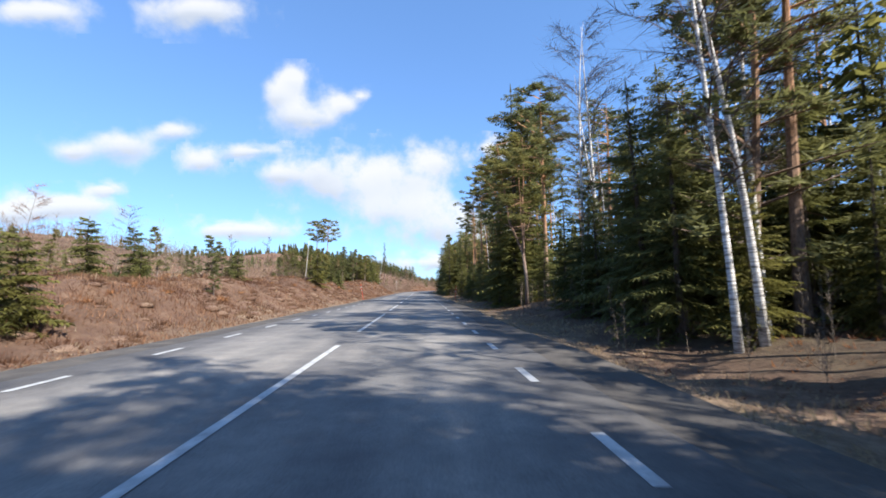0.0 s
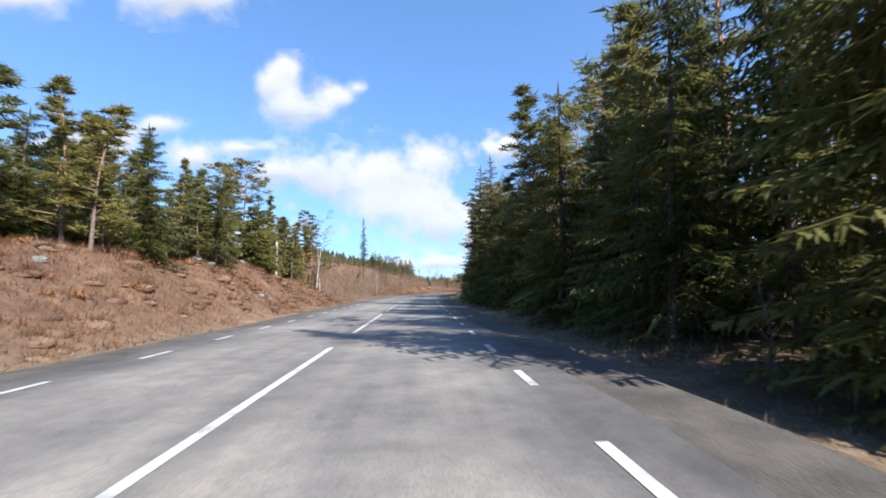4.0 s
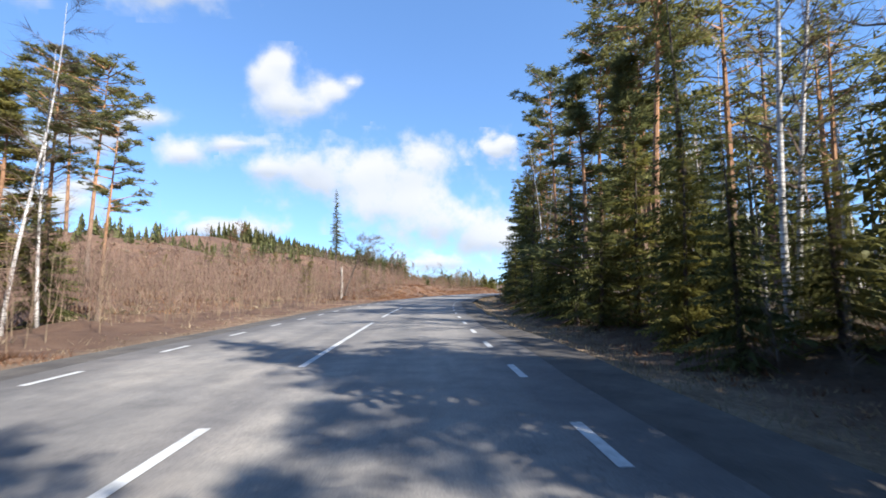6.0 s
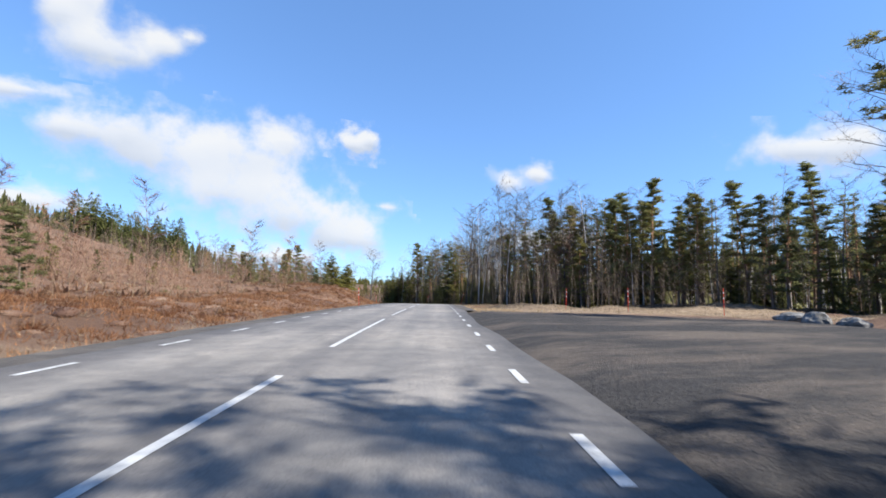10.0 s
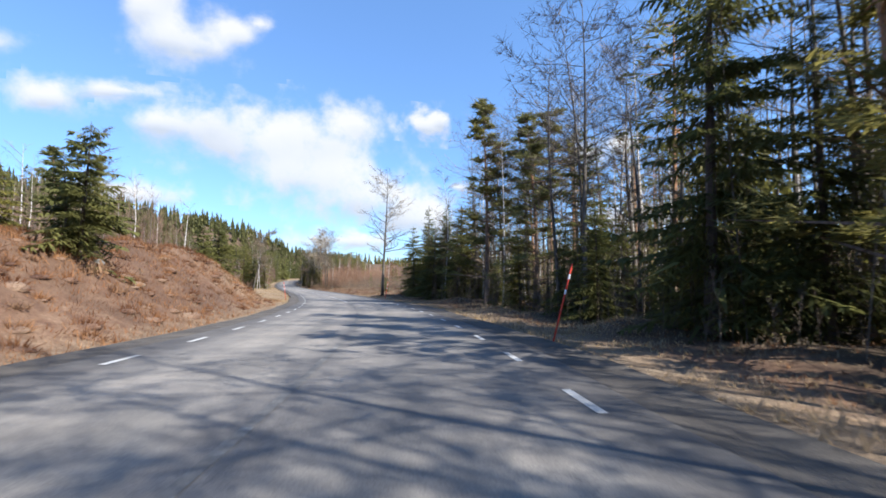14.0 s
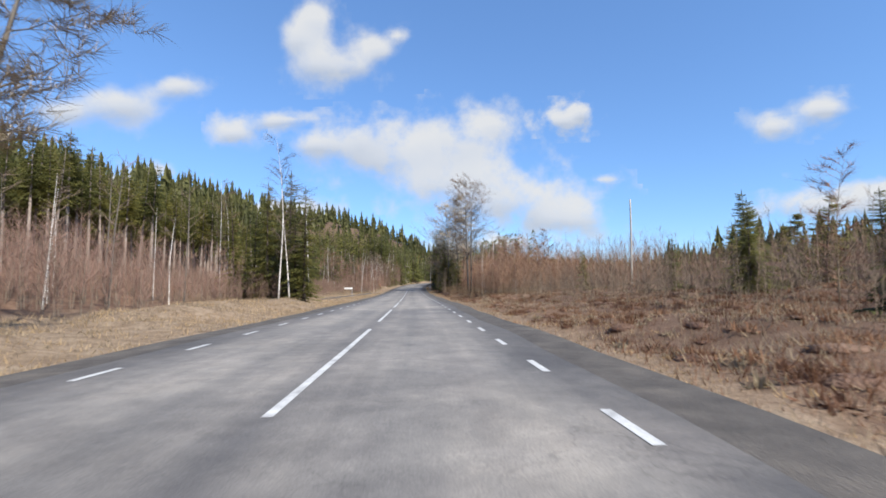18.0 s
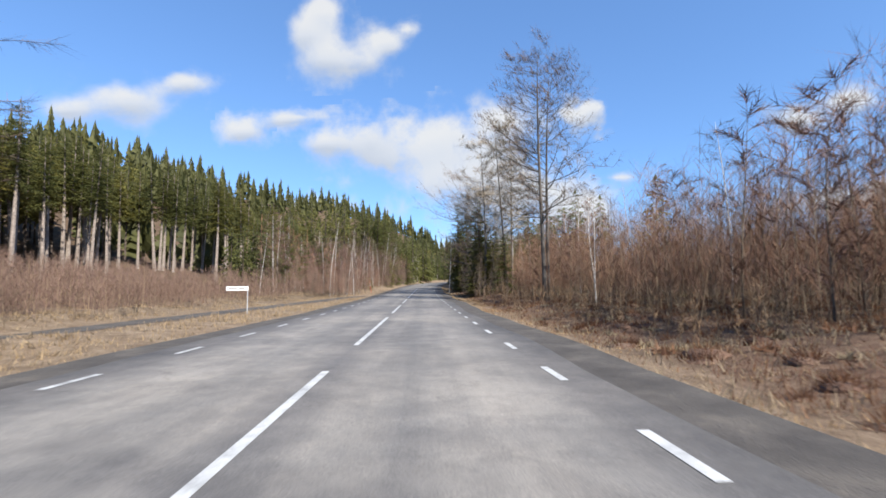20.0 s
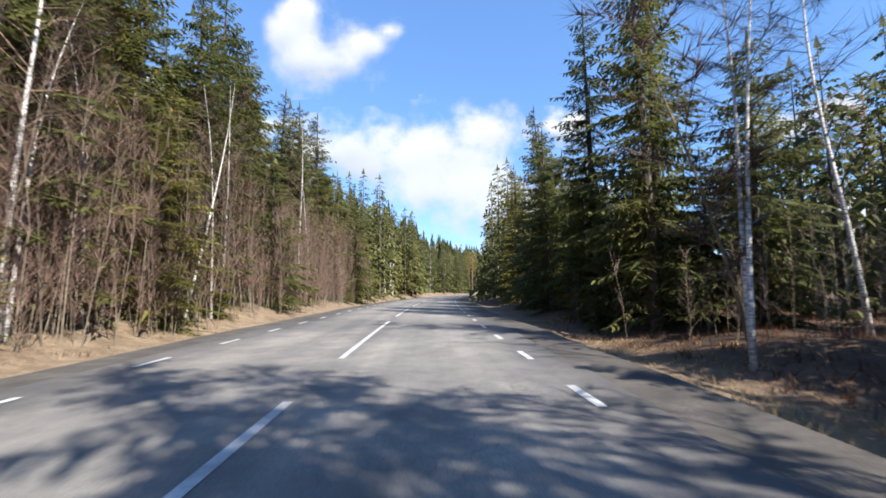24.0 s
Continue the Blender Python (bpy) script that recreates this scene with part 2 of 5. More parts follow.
HUMMOCK = mottled("matted_heather", [(0.3, (0.080, 0.042, 0.030)), (0.45, (0.15, 0.088, 0.060)), (0.58, (0.215, 0.140, 0.098)), (0.72, (0.29, 0.215, 0.150))], 0.7, 0.95, fine=16, bump=0.9, dist=0.08)
PALE_TWIG = mottled("pale_grey_twigs", [(0.3, (0.20, 0.165, 0.135)), (0.7, (0.36, 0.31, 0.26))], 2, island=0.3)
ASPEN_TWIG = mottled("grey_aspen_twigs", [(0.3, (0.15, 0.122, 0.112)), (0.7, (0.27, 0.225, 0.205))], 2, island=0.3)
ROCK = mottled("lichened_granite", [(0.3, (0.09, 0.085, 0.08)), (0.5, (0.17, 0.165, 0.155)), (0.7, (0.27, 0.26, 0.245))], 2.5, fine=20, bump=0.6, dist=0.04)
DEAD_WOOD = mottled("silvered_dead_wood", [(0.3, (0.26, 0.23, 0.20)), (0.7, (0.58, 0.53, 0.46))], 3, fine=25, stretch=(4, 4, 0.5))
RED_POLE = mottled("red_plastic", [(0.3, (0.55, 0.045, 0.025)), (0.7, (0.68, 0.08, 0.045))], 4, 0.45)
WHITE_BAND = mottled("white_reflective_tape", [(0.3, (0.7, 0.7, 0.68)), (0.7, (0.82, 0.82, 0.8))], 5, 0.35)
SIGN_WHITE = mottled("weathered_white_board", [(0.3, (0.62, 0.62, 0.60)), (0.7, (0.78, 0.78, 0.76))], 5, 0.5)
STEEL = mottled("galvanised_steel", [(0.3, (0.30, 0.31, 0.32)), (0.7, (0.45, 0.46, 0.47))], 8, 0.4)
DIRT = mottled("roadside_gravel", [(0.3, (0.062, 0.055, 0.049)), (0.55, (0.104, 0.092, 0.080)), (0.75, (0.16, 0.138, 0.115))], 1.5, fine=40, bump=0.8, dist=0.03)


# ---- mesh tools ----
class Geo:
    """Collects corners and faces for one mesh."""
    def __init__(self):
        self.v, self.f = [], []

    def tri(self, a, b, c):
        n = len(self.v)
        self.v += [tuple(a), tuple(b), tuple(c)]
        self.f.append((n, n + 1, n + 2))

    def fan(self, pts):
        n = len(self.v)
        self.v += [tuple(p) for p in pts]
        self.f.append(tuple(range(n, n + len(pts))))

    def tube(self, pts, radii, sides=6, cap=True):
        n0, pts = len(self.v), [np.asarray(p, float) for p in pts]
        for i, (p, r) in enumerate(zip(pts, radii)):
            d = pts[min(i + 1, len(pts) - 1)] - pts[max(i - 1, 0)]
            d = d / (np.linalg.norm(d) + 1e-9)
            u = np.cross(d, (0, 0, 1) if abs(d[2]) < 0.9 else (1, 0, 0))
            u = u / np.linalg.norm(u)
            w = np.cross(d, u)
            for k in range(sides):
                a = 2 * math.pi * k / sides
                self.v.append(tuple(p + r * (math.cos(a) * u + math.sin(a) * w)))
        for i in range(len(pts) - 1):
            for k in range(sides):
                a, b = n0 + i * sides + k, n0 + i * sides + (k + 1) % sides
                self.f.append((a, b, b + sides, a + sides))
        if cap:
            self.f.append(tuple(range(n0 + (len(pts) - 1) * sides, n0 + len(pts) * sides)))
            self.f.append(tuple(reversed(range(n0, n0 + sides))))

    def box(self, lo, hi):
        n = len(self.v)
        self.v += [(x, y, z) for z in (lo[2], hi[2]) for y in (lo[1], hi[1]) for x in (lo[0], hi[0])]
        self.f += [tuple(n + i for i in q) for q in ((0, 2, 3, 1), (4, 5, 7, 6), (0, 1, 5, 4), (2, 6, 7, 3), (0, 4, 6, 2), (1, 3, 7, 5))]

    def mesh(self, name, mat, smooth=False):
        me = bpy.data.meshes.new(name)
        me.from_pydata(self.v, [], self.f)
        if smooth:
            me.polygons.foreach_set("use_smooth", [True] * len(me.polygons))
        me.materials.append(mat)
        return me


def part(name, geo, mat, parent=None, label="", smooth=False):
    ob = new(name, geo.mesh(name, mat, smooth))
    ob.parent = parent
    return tagged(ob, label)


# ---- the lie of the land ----
def smooth(a, b, x):
    u = np.clip((np.asarray(x, float) - a) / (b - a), 0, 1)
    return u * u * (3 - 2 * u)


def road_coords(x, y):
    """How far along the road and how far right of its centre line places lie."""
    x, y = np.atleast_1d(np.asarray(x, float)), np.atleast_1d(np.asarray(y, float))
    s, d = np.empty(len(x)), np.empty(len(x))
    step = 4000
    cx, cy, cs, cw = CX[::2], CY[::2], S[::2], way_s[::2]
    for i in range(0, len(x), step):
        q = slice(i, i + step)
        dx, dy = x[q, None] - cx, y[q, None] - cy
        k = np.argmin(dx * dx + dy * dy, axis=1)
        r = np.arange(len(k))
        ex, ey, w = dx[r, k], dy[r, k], cw[k]
        s[q] = cs[k] - ex * np.sin(w) + ey * np.cos(w)
        side = np.hypot(ex, ey)
        lat = ex * np.cos(w) + ey * np.sin(w)
        d[q] = np.where(np.abs(lat) < 0.5 * side, np.sign(lat) * side, lat)
    return s, d


def at(s, d):
    """The place in the world, s metres along and d metres right of the centre line."""
    w = np.interp(s, S, way_s)
    x, y = np.interp(s, S, CX), np.interp(s, S, CY)
    return float(x + d * math.cos(w)), float(y + d * math.sin(w))


def wave(x, y, a, ph):
    return np.sin(x / a + ph + 1.3 * np.sin(y / a * 0.8 + ph * 2)) * np.sin(y / a * 1.1 - ph + 0.9 * np.sin(x / a * 0.7))


# left bank: metres along, height of its crest, how far off the crest stands
BANK = [(-60, .8, 14), (8, .6, 14), (18, 1.6, 11), (45, 2.1, 10), (70, 1.5, 12), (90, 2.6, 12), (108, 3.2, 11.5), (122, 2.2, 11), (132, -.2, 10),
        (178, -.3, 10), (190, 1.7, 10.5), (203, 1.6, 10.5), (212, .3, 11), (243, .4, 11), (255, 1.8, 12), (275, 2.2, 12.5), (292, 2.4, 12), (306, 3.3, 11.8), (317, 3.8, 11.5), (324, 2.4, 11),
        (331, .2, 11), (430, .1, 11), (470, .5, 9), (900, .8, 10)]


def land(x, y):
    """Height of the ground."""
    x, y = np.atleast_1d(np.asarray(x, float)), np.atleast_1d(np.asarray(y, float))
    s, d = road_coords(x, y)
    z = np.interp(s, S, Z0)
    bs = [r[0] for r in BANK]
    crest, off = np.interp(s, bs, [r[1] for r in BANK]), np.interp(s, bs, [r[2] for r in BANK])
    left = -d
    lay = smooth(197, 203, s) * (1 - smooth(232, 246, s))
    # left: shoulder, shallow ditch, bank, then the hill
    zl = -0.28 * smooth(4.2, 5.6, left) + (crest + 0.28) * smooth(5.4, 1.0 * off, left)
    north = smooth(305, 410, s)
    rise_a = np.interp(s, [0, 60, 120, 160, 240, 340], [9, 11, 11.5, 11.5, 12.5, 15.5]) * smooth(14, 100, left)
    ridge = np.interp(s, [300, 440, 500, 600, 740], [150, 135, 112, 78, 58])
    rise_b = 3.0 * smooth(20, 40, left) + 34 * smooth(0.27 * ridge, 1.05 * ridge, left) * (1 - 0.6 * smooth(610, 720, s)) + 8 * smooth(200, 420, left)
    zl = zl + rise_a * (1 - north) * smooth(-200, 60, s + 200) + rise_b * north
    # right: shoulder, ditch and level forest floor; a level lay-by
    zr = (-0.4 + 0.28 * smooth(250, 262, s) * (1 - smooth(345, 360, s))) * smooth(4.2, 5.8, d) * (1 - smooth(6.2, 10, d))
    clearing = smooth(338, 352, s) * (1 - smooth(424, 446, s))
    zr = zr * (1 - lay) - 0.02 * lay + clearing * (0.7 * smooth(8, 26, d) + 5 * smooth(26, 75, d)) + 9 * smooth(45, 190, d) + 9 * smooth(170, 420, d)
    h = np.where(d < 0, zl, zr)
    rough_bits = 0.26 * wave(x, y, 2.3, 0.4) + 0.17 * wave(x, y, 1.05, 1.9) + 0.5 * wave(x, y, 9.0, 2.2) * smooth(12, 30, np.abs(d)) + 1.3 * wave(x, y, 17.0, 0.7) * smooth(22, 60, np.abs(d))
    amount = smooth(4.4, 9, np.abs(d)) * (1 - 0.93 * np.where(d > 0, lay * (1 - smooth(20, 26, d)), 0))
    h = h + rough_bits * amount + 6 * wave(x, y, 160, 1.0) * smooth(90, 260, np.abs(d))
    side = smooth(408, 416, s) * (1 - smooth(458, 466, s)) * smooth(4.9, 5.6, left) * (1 - smooth(10.8, 12, left))
    h = h * (1 - side) - 0.08 * side
    bed = 0.14 * (1 - smooth(4.3, 5.0, np.abs(d)))
    return z + h - bed


def spread(a, b, near0, near1, fine, growth):
    """Grid lines: evenly fine between near0 and near1, then ever wider out to a and b."""
    line = list(np.arange(near0, near1, fine))
    w, p = fine, near0
    while p > a:
        w *= growth
        p -= w
        line.insert(0, p)
    w, p = fine, line[-1]
    while p < b:
        w *= growth
        p += w
        line.append(p)
    return np.array(line)


gx, gy = spread(-3500, 3500, -42, 58, 0.95, 1.14), spread(-600, 4300, -20, 500, 1.2, 1.13)
GX, GY = np.meshgrid(gx, gy)
gz = land(GX.ravel(), GY.ravel())
gs, gd = road_coords(GX.ravel(), GY.ravel())
nx, ny = len(gx), len(gy)
q = np.arange(nx * ny).reshape(ny, nx)
quads = np.stack([q[:-1, :-1], q[:-1, 1:], q[1:, 1:], q[1:, :-1]], -1).reshape(-1, 4)
me = bpy.data.meshes.new("ground")
me.from_pydata(np.stack([GX.ravel(), GY.ravel(), gz], 1).tolist(), [], quads.tolist())
me.polygons.foreach_set("use_smooth", [True] * len(me.polygons))
me.materials.append(GROUND)
lay_by = smooth(199, 203, gs) * (1 - smooth(226, 231, gs + 0.35 * (gd - 10))) * (1 - smooth(21, 24, gd)) * (gd > 0)
meadow = smooth(335, 350, gs) * (1 - smooth(405, 425, gs))
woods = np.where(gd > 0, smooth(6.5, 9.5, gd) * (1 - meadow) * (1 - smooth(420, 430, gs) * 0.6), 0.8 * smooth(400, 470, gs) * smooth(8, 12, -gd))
strip = np.where(gd > 0, 1 - smooth(5.2, 7.5, gd) * (1 - 0.12 * meadow), 1 - smooth(5, 7, -gd) * (1 - smooth(308, 325, gs) * (1 - smooth(13, 18, -gd))))
strip = np.maximum(strip, smooth(226, 232, gs) * (1 - smooth(244, 252, gs)) * (gd > 3) * (gd < 32))
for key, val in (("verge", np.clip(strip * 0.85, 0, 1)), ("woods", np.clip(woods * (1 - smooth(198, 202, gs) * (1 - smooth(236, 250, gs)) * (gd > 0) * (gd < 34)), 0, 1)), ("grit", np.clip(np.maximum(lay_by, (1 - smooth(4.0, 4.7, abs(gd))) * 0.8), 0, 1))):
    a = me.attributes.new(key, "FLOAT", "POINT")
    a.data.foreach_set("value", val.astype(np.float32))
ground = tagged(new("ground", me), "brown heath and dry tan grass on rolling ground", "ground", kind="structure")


# ---- road ----
def road_strip(name, mat, d0, d1, s0, s1, lift, step=2.0, cols=14, camber=0.0):
    ss, dd = np.arange(s0, s1 + step, step), np.linspace(d0, d1, cols)
    wob = 0.10 * np.sin(ss * 0.31) + 0.06 * np.sin(ss * 0.83 + 1)
    v, across = [], []
    for s, w in zip(ss, wob):
        z = float(np.interp(s, S, Z0))
        for j, d in enumerate(dd):
            e = d + (w if j == cols - 1 else -w * 0.7 if j == 0 else 0)
            x, y = at(s, e)
            v.append((x, y, z + lift - camber * abs(d)))
            across.append((d - d0) / (d1 - d0))
    n = len(ss)
    f = [(i * cols + j, i * cols + j + 1, (i + 1) * cols + j + 1, (i + 1) * cols + j) for i in range(n - 1) for j in range(cols - 1)]
    m = bpy.data.meshes.new(name)
    m.from_pydata(v, [], f)
    m.materials.append(mat)
    a = m.attributes.new("across", "FLOAT", "POINT")
    a.data.foreach_set("value", np.array(across, np.float32))
    m.polygons.foreach_set("use_smooth", [True] * len(m.polygons))
    return new(name, m)


road = tagged(road_strip("road", ASPHALT, -3.75, 3.75, -70, 860, 0.0), "worn grey asphalt country road with white dashed lines", "road", kind="structure")
for edge0, edge1, from_s, to_s in ((-4.6, -3.4, -70, 860), (3.4, 4.7, -70, 199), (3.4, 4.7, 230, 860)):
    tagged(road_strip("shoulder", DIRT, edge0, edge1, from_s, to_s, -0.02, cols=4), "narrow dark gravel shoulder beside the asphalt", "shoulder", kind="structure")


def field_track():
    """A gravel track that runs into the road at a narrow angle."""
    g = Geo()
    ss = np.arange(410, 454.1, 1.0)
    for s in ss:
        mid = float(np.interp(s, [410, 424, 435, 445, 456], [-10.2, -9.4, -8.4, -7.3, -5.6]))
        z = float(np.interp(s, S, Z0)) - 0.062 - 0.012 * max(0, s - 449)
        for e in (-0.85, -0.3, 0.3, 0.85):
            x, y = at(s, mid + e + 0.08 * math.sin(s * 1.3 + e * 5))
            g.v.append((x, y, z + (0.02 if abs(e) < 0.5 else 0)))
    g.f = [(4 * i + k, 4 * i + k + 1, 4 * i + k + 5, 4 * i + k + 4) for i in range(len(ss) - 1) for k in range(3)]
    return tagged(part("track", g, DIRT, smooth=True), "narrow grey gravel track joining the road", "track", kind="structure")


field_track()


def line_dash(name, s0, s1, d, width, far=None, mat=None):
    g = far or Geo()
    n = max(2, int((s1 - s0) / 1.0) + 1)
    base = len(g.v)
    for s in np.linspace(s0, s1, n):
        z = float(np.interp(s, S, Z0)) + 0.006
        for e in (-width / 2, width / 2):
            x, y = at(s, d + e)
            g.v.append((x, y, z))
    for i in range(n - 1):
        a = base + 2 * i
        g.f.append((a, a + 1, a + 3, a + 2))
    return None if far else part(name, g, mat or PAINT, road)


PHASE_MID = 0.7
PHASE_EDGE = [(0, -.3), (150, -.35), (208, .4), (295, 1.1), (330, .6), (350, 0), (375, -.35), (440, -.15), (460, .2)]


def label_of(arc):
    return float(np.interp(arc, ARC, S))


for i in range(-2, 44):
    worn = any(a < label_of(i * 12 + 4) < b for a, b in ((148, 184), (250, 318)))
    line_dash("centre_dash", label_of(i * 12 + PHASE_MID), label_of(i * 12 + PHASE_MID + 9), 0.0, 0.11, mat=FADED if worn else PAINT)
for side in (-1, 1):
    rest = Geo()
    for i in range(-4, 280):
        a = i * 3 + float(along(PHASE_EDGE, i * 3))
        if i < 140:
            line_dash("edge_dash", label_of(a), label_of(a + 1), side * 3.2, 0.11)
        else:
            line_dash("", label_of(a), label_of(a + 1), side * 3.2, 0.11, rest)
    if side == 1:
        for i in range(44, 70):
            line_dash("", label_of(i * 12 + PHASE_MID), label_of(i * 12 + PHASE_MID + 9), 0.0, 0.11, rest)
    tagged(part("far_dashes", rest, PAINT, road), kind="stuff")


# ---- plants ----
def unit(a, e=0.0):
    return np.array([math.cos(a) * math.cos(e), math.sin(a) * math.cos(e), math.sin(e)])


def stem(rng, h, r, lean=0.02, bend=0.15, n=8):
    a = rng.uniform(0, 6.28)
    k = rng.uniform(0.5, 1.5)
    pts = [np.array([math.cos(a) * lean * h * u + bend * math.sin(k * 3 * u) * u, math.sin(a) * lean * h * u + bend * math.cos(k * 2.4 * u) * u - bend * u, h * u])
           for u in np.linspace(0, 1, n)]
    pts[0][2] = -0.25
    radii = [r * (1.25 if i == 0 else 1) * max(0.06, (1 - u) ** 0.8) for i, u in enumerate(np.linspace(0, 1, n))]
    return pts, radii


def on(pts, u):
    p = u * (len(pts) - 1)
    i = min(int(p), len(pts) - 2)
    return pts[i] * (1 - p + i) + pts[i + 1] * (p - i)


def feather(g, rng, c, way, wd):
    """A side spray: three short blades, one behind the other, that fan out a little."""
    turn = np.array([way[1], -way[0], 0.4 * way[2]])
    for i in range(3):
        o = c + way * (0.28 * i)
        g.tri(o - wd, o + wd * 0.8, o + way * (0.52 - 0.05 * i) + turn * rng.uniform(-0.22, 0.22) - np.array([0, 0, 0.05]))


def spruce_crown(rng, h, r, base, pts, whorls, per, sprays, blades=1):
    """Drooping boughs in whorls, each a spine with hanging side sprays."""
    g = Geo()
    for w in range(whorls):
        u = base + (0.985 - base) * (w / whorls) ** 0.92
        full = 1 - (u - base) / (1 - base)
        for j in range(max(4, int(per * (0.55 + 0.45 * full)))):
            L = (r * full ** 0.75 + 0.10 * r) * rng.uniform(0.62, 1.15)
            if u < base + 0.12:
                L *= rng.uniform(0.4, 1.0)
            a = rng.uniform(0, 6.28)
            p0 = on(pts, min(0.999, u + rng.uniform(-0.5, 0.5) / whorls))
            out, side = unit(a), unit(a + 1.57)
            droop = (0.10 + 0.45 * full) * rng.uniform(0.6, 1.3)
            lift = 0.35 * (1 - full)

            def spine(v):
                return p0 + out * L * v + np.array([0, 0, L * (lift * v - droop * v ** 1.2 + 0.22 * droop * v ** 3)])
            n = max(3, int(sprays * (0.5 + 0.5 * L / r)))
            for k in range(n):
                v = (k + rng.uniform(0.2, 0.9)) / n
                c = spine(v)
                ln = L * 0.27 * (1.2 - v) * rng.uniform(0.7, 1.3) + 0.10
                wd = out * (0.19 * L / n + 0.014)
                for sg in (-1, 1):
                    feather(g, rng, c, side * sg * ln + out * ln * rng.uniform(0.2, 0.9) + np.array([0, 0, -ln * rng.uniform(0.0, 0.6)]), wd)
                for b in range(blades):
                    tip = c + side * rng.uniform(-0.45, 0.45) * ln + out * ln * rng.uniform(0, 0.5) + np.array([0, 0, -ln * rng.uniform(0.4, 0.9)])
                    g.tri(c - wd * 0.9, c + wd * 0.9, tip)
            e0, e1 = spine(0.6), spine(1.08)
            g.tri(e0 + side * 0.035 * L, e0 - side * 0.035 * L, e1)
    top, k = on(pts, 0.999), min(1.0, h / 12)
    for a in range(4):
        low = top - np.array([0, 0, 0.45 * k])
        g.tri(low + unit(a * 1.57) * 0.07 * k, low - unit(a * 1.57) * 0.02 * k, top + np.array([0, 0, 0.3 * k]))
    return g


def tuft(g, rng, c, size, n, flat=0.6):
    """A spiky tuft of needles."""
    for i in range(n):
        d = unit(rng.uniform(0, 6.28), rng.uniform(-0.5, 1.2))
        d[2] *= flat
        s = np.cross(d, unit(rng.uniform(0, 6.28), rng.uniform(-1, 1)))
        s = s / (np.linalg.norm(s) + 1e-6)
        o = c + np.array([rng.uniform(-.4, .4), rng.uniform(-.4, .4), rng.uniform(-.22, .22)]) * size
        w = size * rng.uniform(0.05, 0.10)
        g.tri(o - s * w, o + s * w, o + d * size * rng.uniform(0.6, 1.15))


def pine_crown(rng, h, r, base, pts, boughs, clumps, n, size, wood):
    g = Geo()
    for b in range(boughs):
        u = base + (0.99 - base) * (b + rng.uniform(0, 1)) / boughs
        rel = (u - base) / (1 - base)
        L = r * ((1.12 - 0.98 * rel) if base < 0.3 else (0.25 + 0.95 * math.sin(math.pi * (0.22 + 0.68 * rel)))) * rng.uniform(0.45, 1.12)
        a = rng.uniform(0, 6.28)
        p0 = on(pts, min(0.99, u))
        out, rise = unit(a), rng.uniform(0.0, 0.5)
        p1 = p0 + out * L * 0.5 + np.array([0, 0, L * 0.5 * rise * 0.5])
        p2 = p0 + out * L + np.array([0, 0, L * rise])
        wood.tube([p0, p2], [0.003 * h + 0.012, 0.008], 3, False)
        for c in range(clumps):
            v = rng.uniform(0.4, 1.05)
            c0 = p0 * (1 - v) + p2 * v + np.array([rng.uniform(-1, 1), rng.uniform(-1, 1), rng.uniform(-.2, .5)]) * 0.22 * L
            tuft(g, rng, c0, size * rng.uniform(0.75, 1.25), n)
    for c in range(5):
        tuft(g, rng, on(pts, 0.99) + np.array([rng.uniform(-.5, .5), rng.uniform(-.5, .5), rng.uniform(-.6, .4)]) * size, size * 0.9, n)
    return g


def twig(g, rng, p, d, ln, wd, hang=0.25):
    """A thin bent twig of two slim blades."""
    s = np.cross(d, (0.3, 0.5, 0.8))
    s = s / (np.linalg.norm(s) + 1e-6) * wd
    m = p + d * ln * 0.55
    e = p + d * ln + np.array([0, 0, -hang * ln])
    n = len(g.v)
    g.v += [tuple(p - s), tuple(p + s), tuple(m + s * 0.7), tuple(m - s * 0.7), tuple(e)]
    g.f += [(n, n + 1, n + 2, n + 3), (n + 3, n + 2, n + 4)]


def birch_parts(rng, h, r, base, boughs, twigs, spread_r, hang, wd):
    g, fine = Geo(), Geo()
    pts, radii = stem(rng, h, r, rng.uniform(0.01, 0.07), 0.5, 10)
    g.tube(pts, radii, 7)
    for b in range(boughs):
        u = base + (0.97 - base) * (b + rng.uniform(0, 1)) / boughs
        rel = (u - base) / (1 - base)
        L = spread_r * (0.35 + math.sin(math.pi * (0.12 + 0.8 * rel)) * 0.9) * rng.uniform(0.6, 1.15)
        a, e = rng.uniform(0, 6.28), rng.uniform(0.45, 1.0)
        p0 = on(pts, u)
        d = unit(a, e)
        p1 = p0 + d * L * 0.55
        p2 = p1 + unit(a + rng.uniform(-.4, .4), e * 0.5) * L * 0.5
        br = max(0.008, r * (1 - u) * 0.55)
        fine.tube([p0, p1, p2], [br, br * 0.6, 0.004], 3, False)
        for k in range(twigs):
            v = rng.uniform(0.2, 1.0)
            c = p0 * (1 - 2 * v) + p1 * 2 * v if v < 0.5 else p1 * (2 - 2 * v) + p2 * (2 * v - 1)
            e = unit(a + rng.uniform(-1.5, 1.5), rng.uniform(-0.1, 1.0)) * rng.uniform(0.35, 0.9) * (0.5 + 0.36 * L)
            w = unit(rng.uniform(0, 6.28), rng.uniform(-0.5, 0.5)) * wd
            fine.tri(c - w, c + w, c + e - np.array([0, 0, hang * 0.5]))
    return g, fine


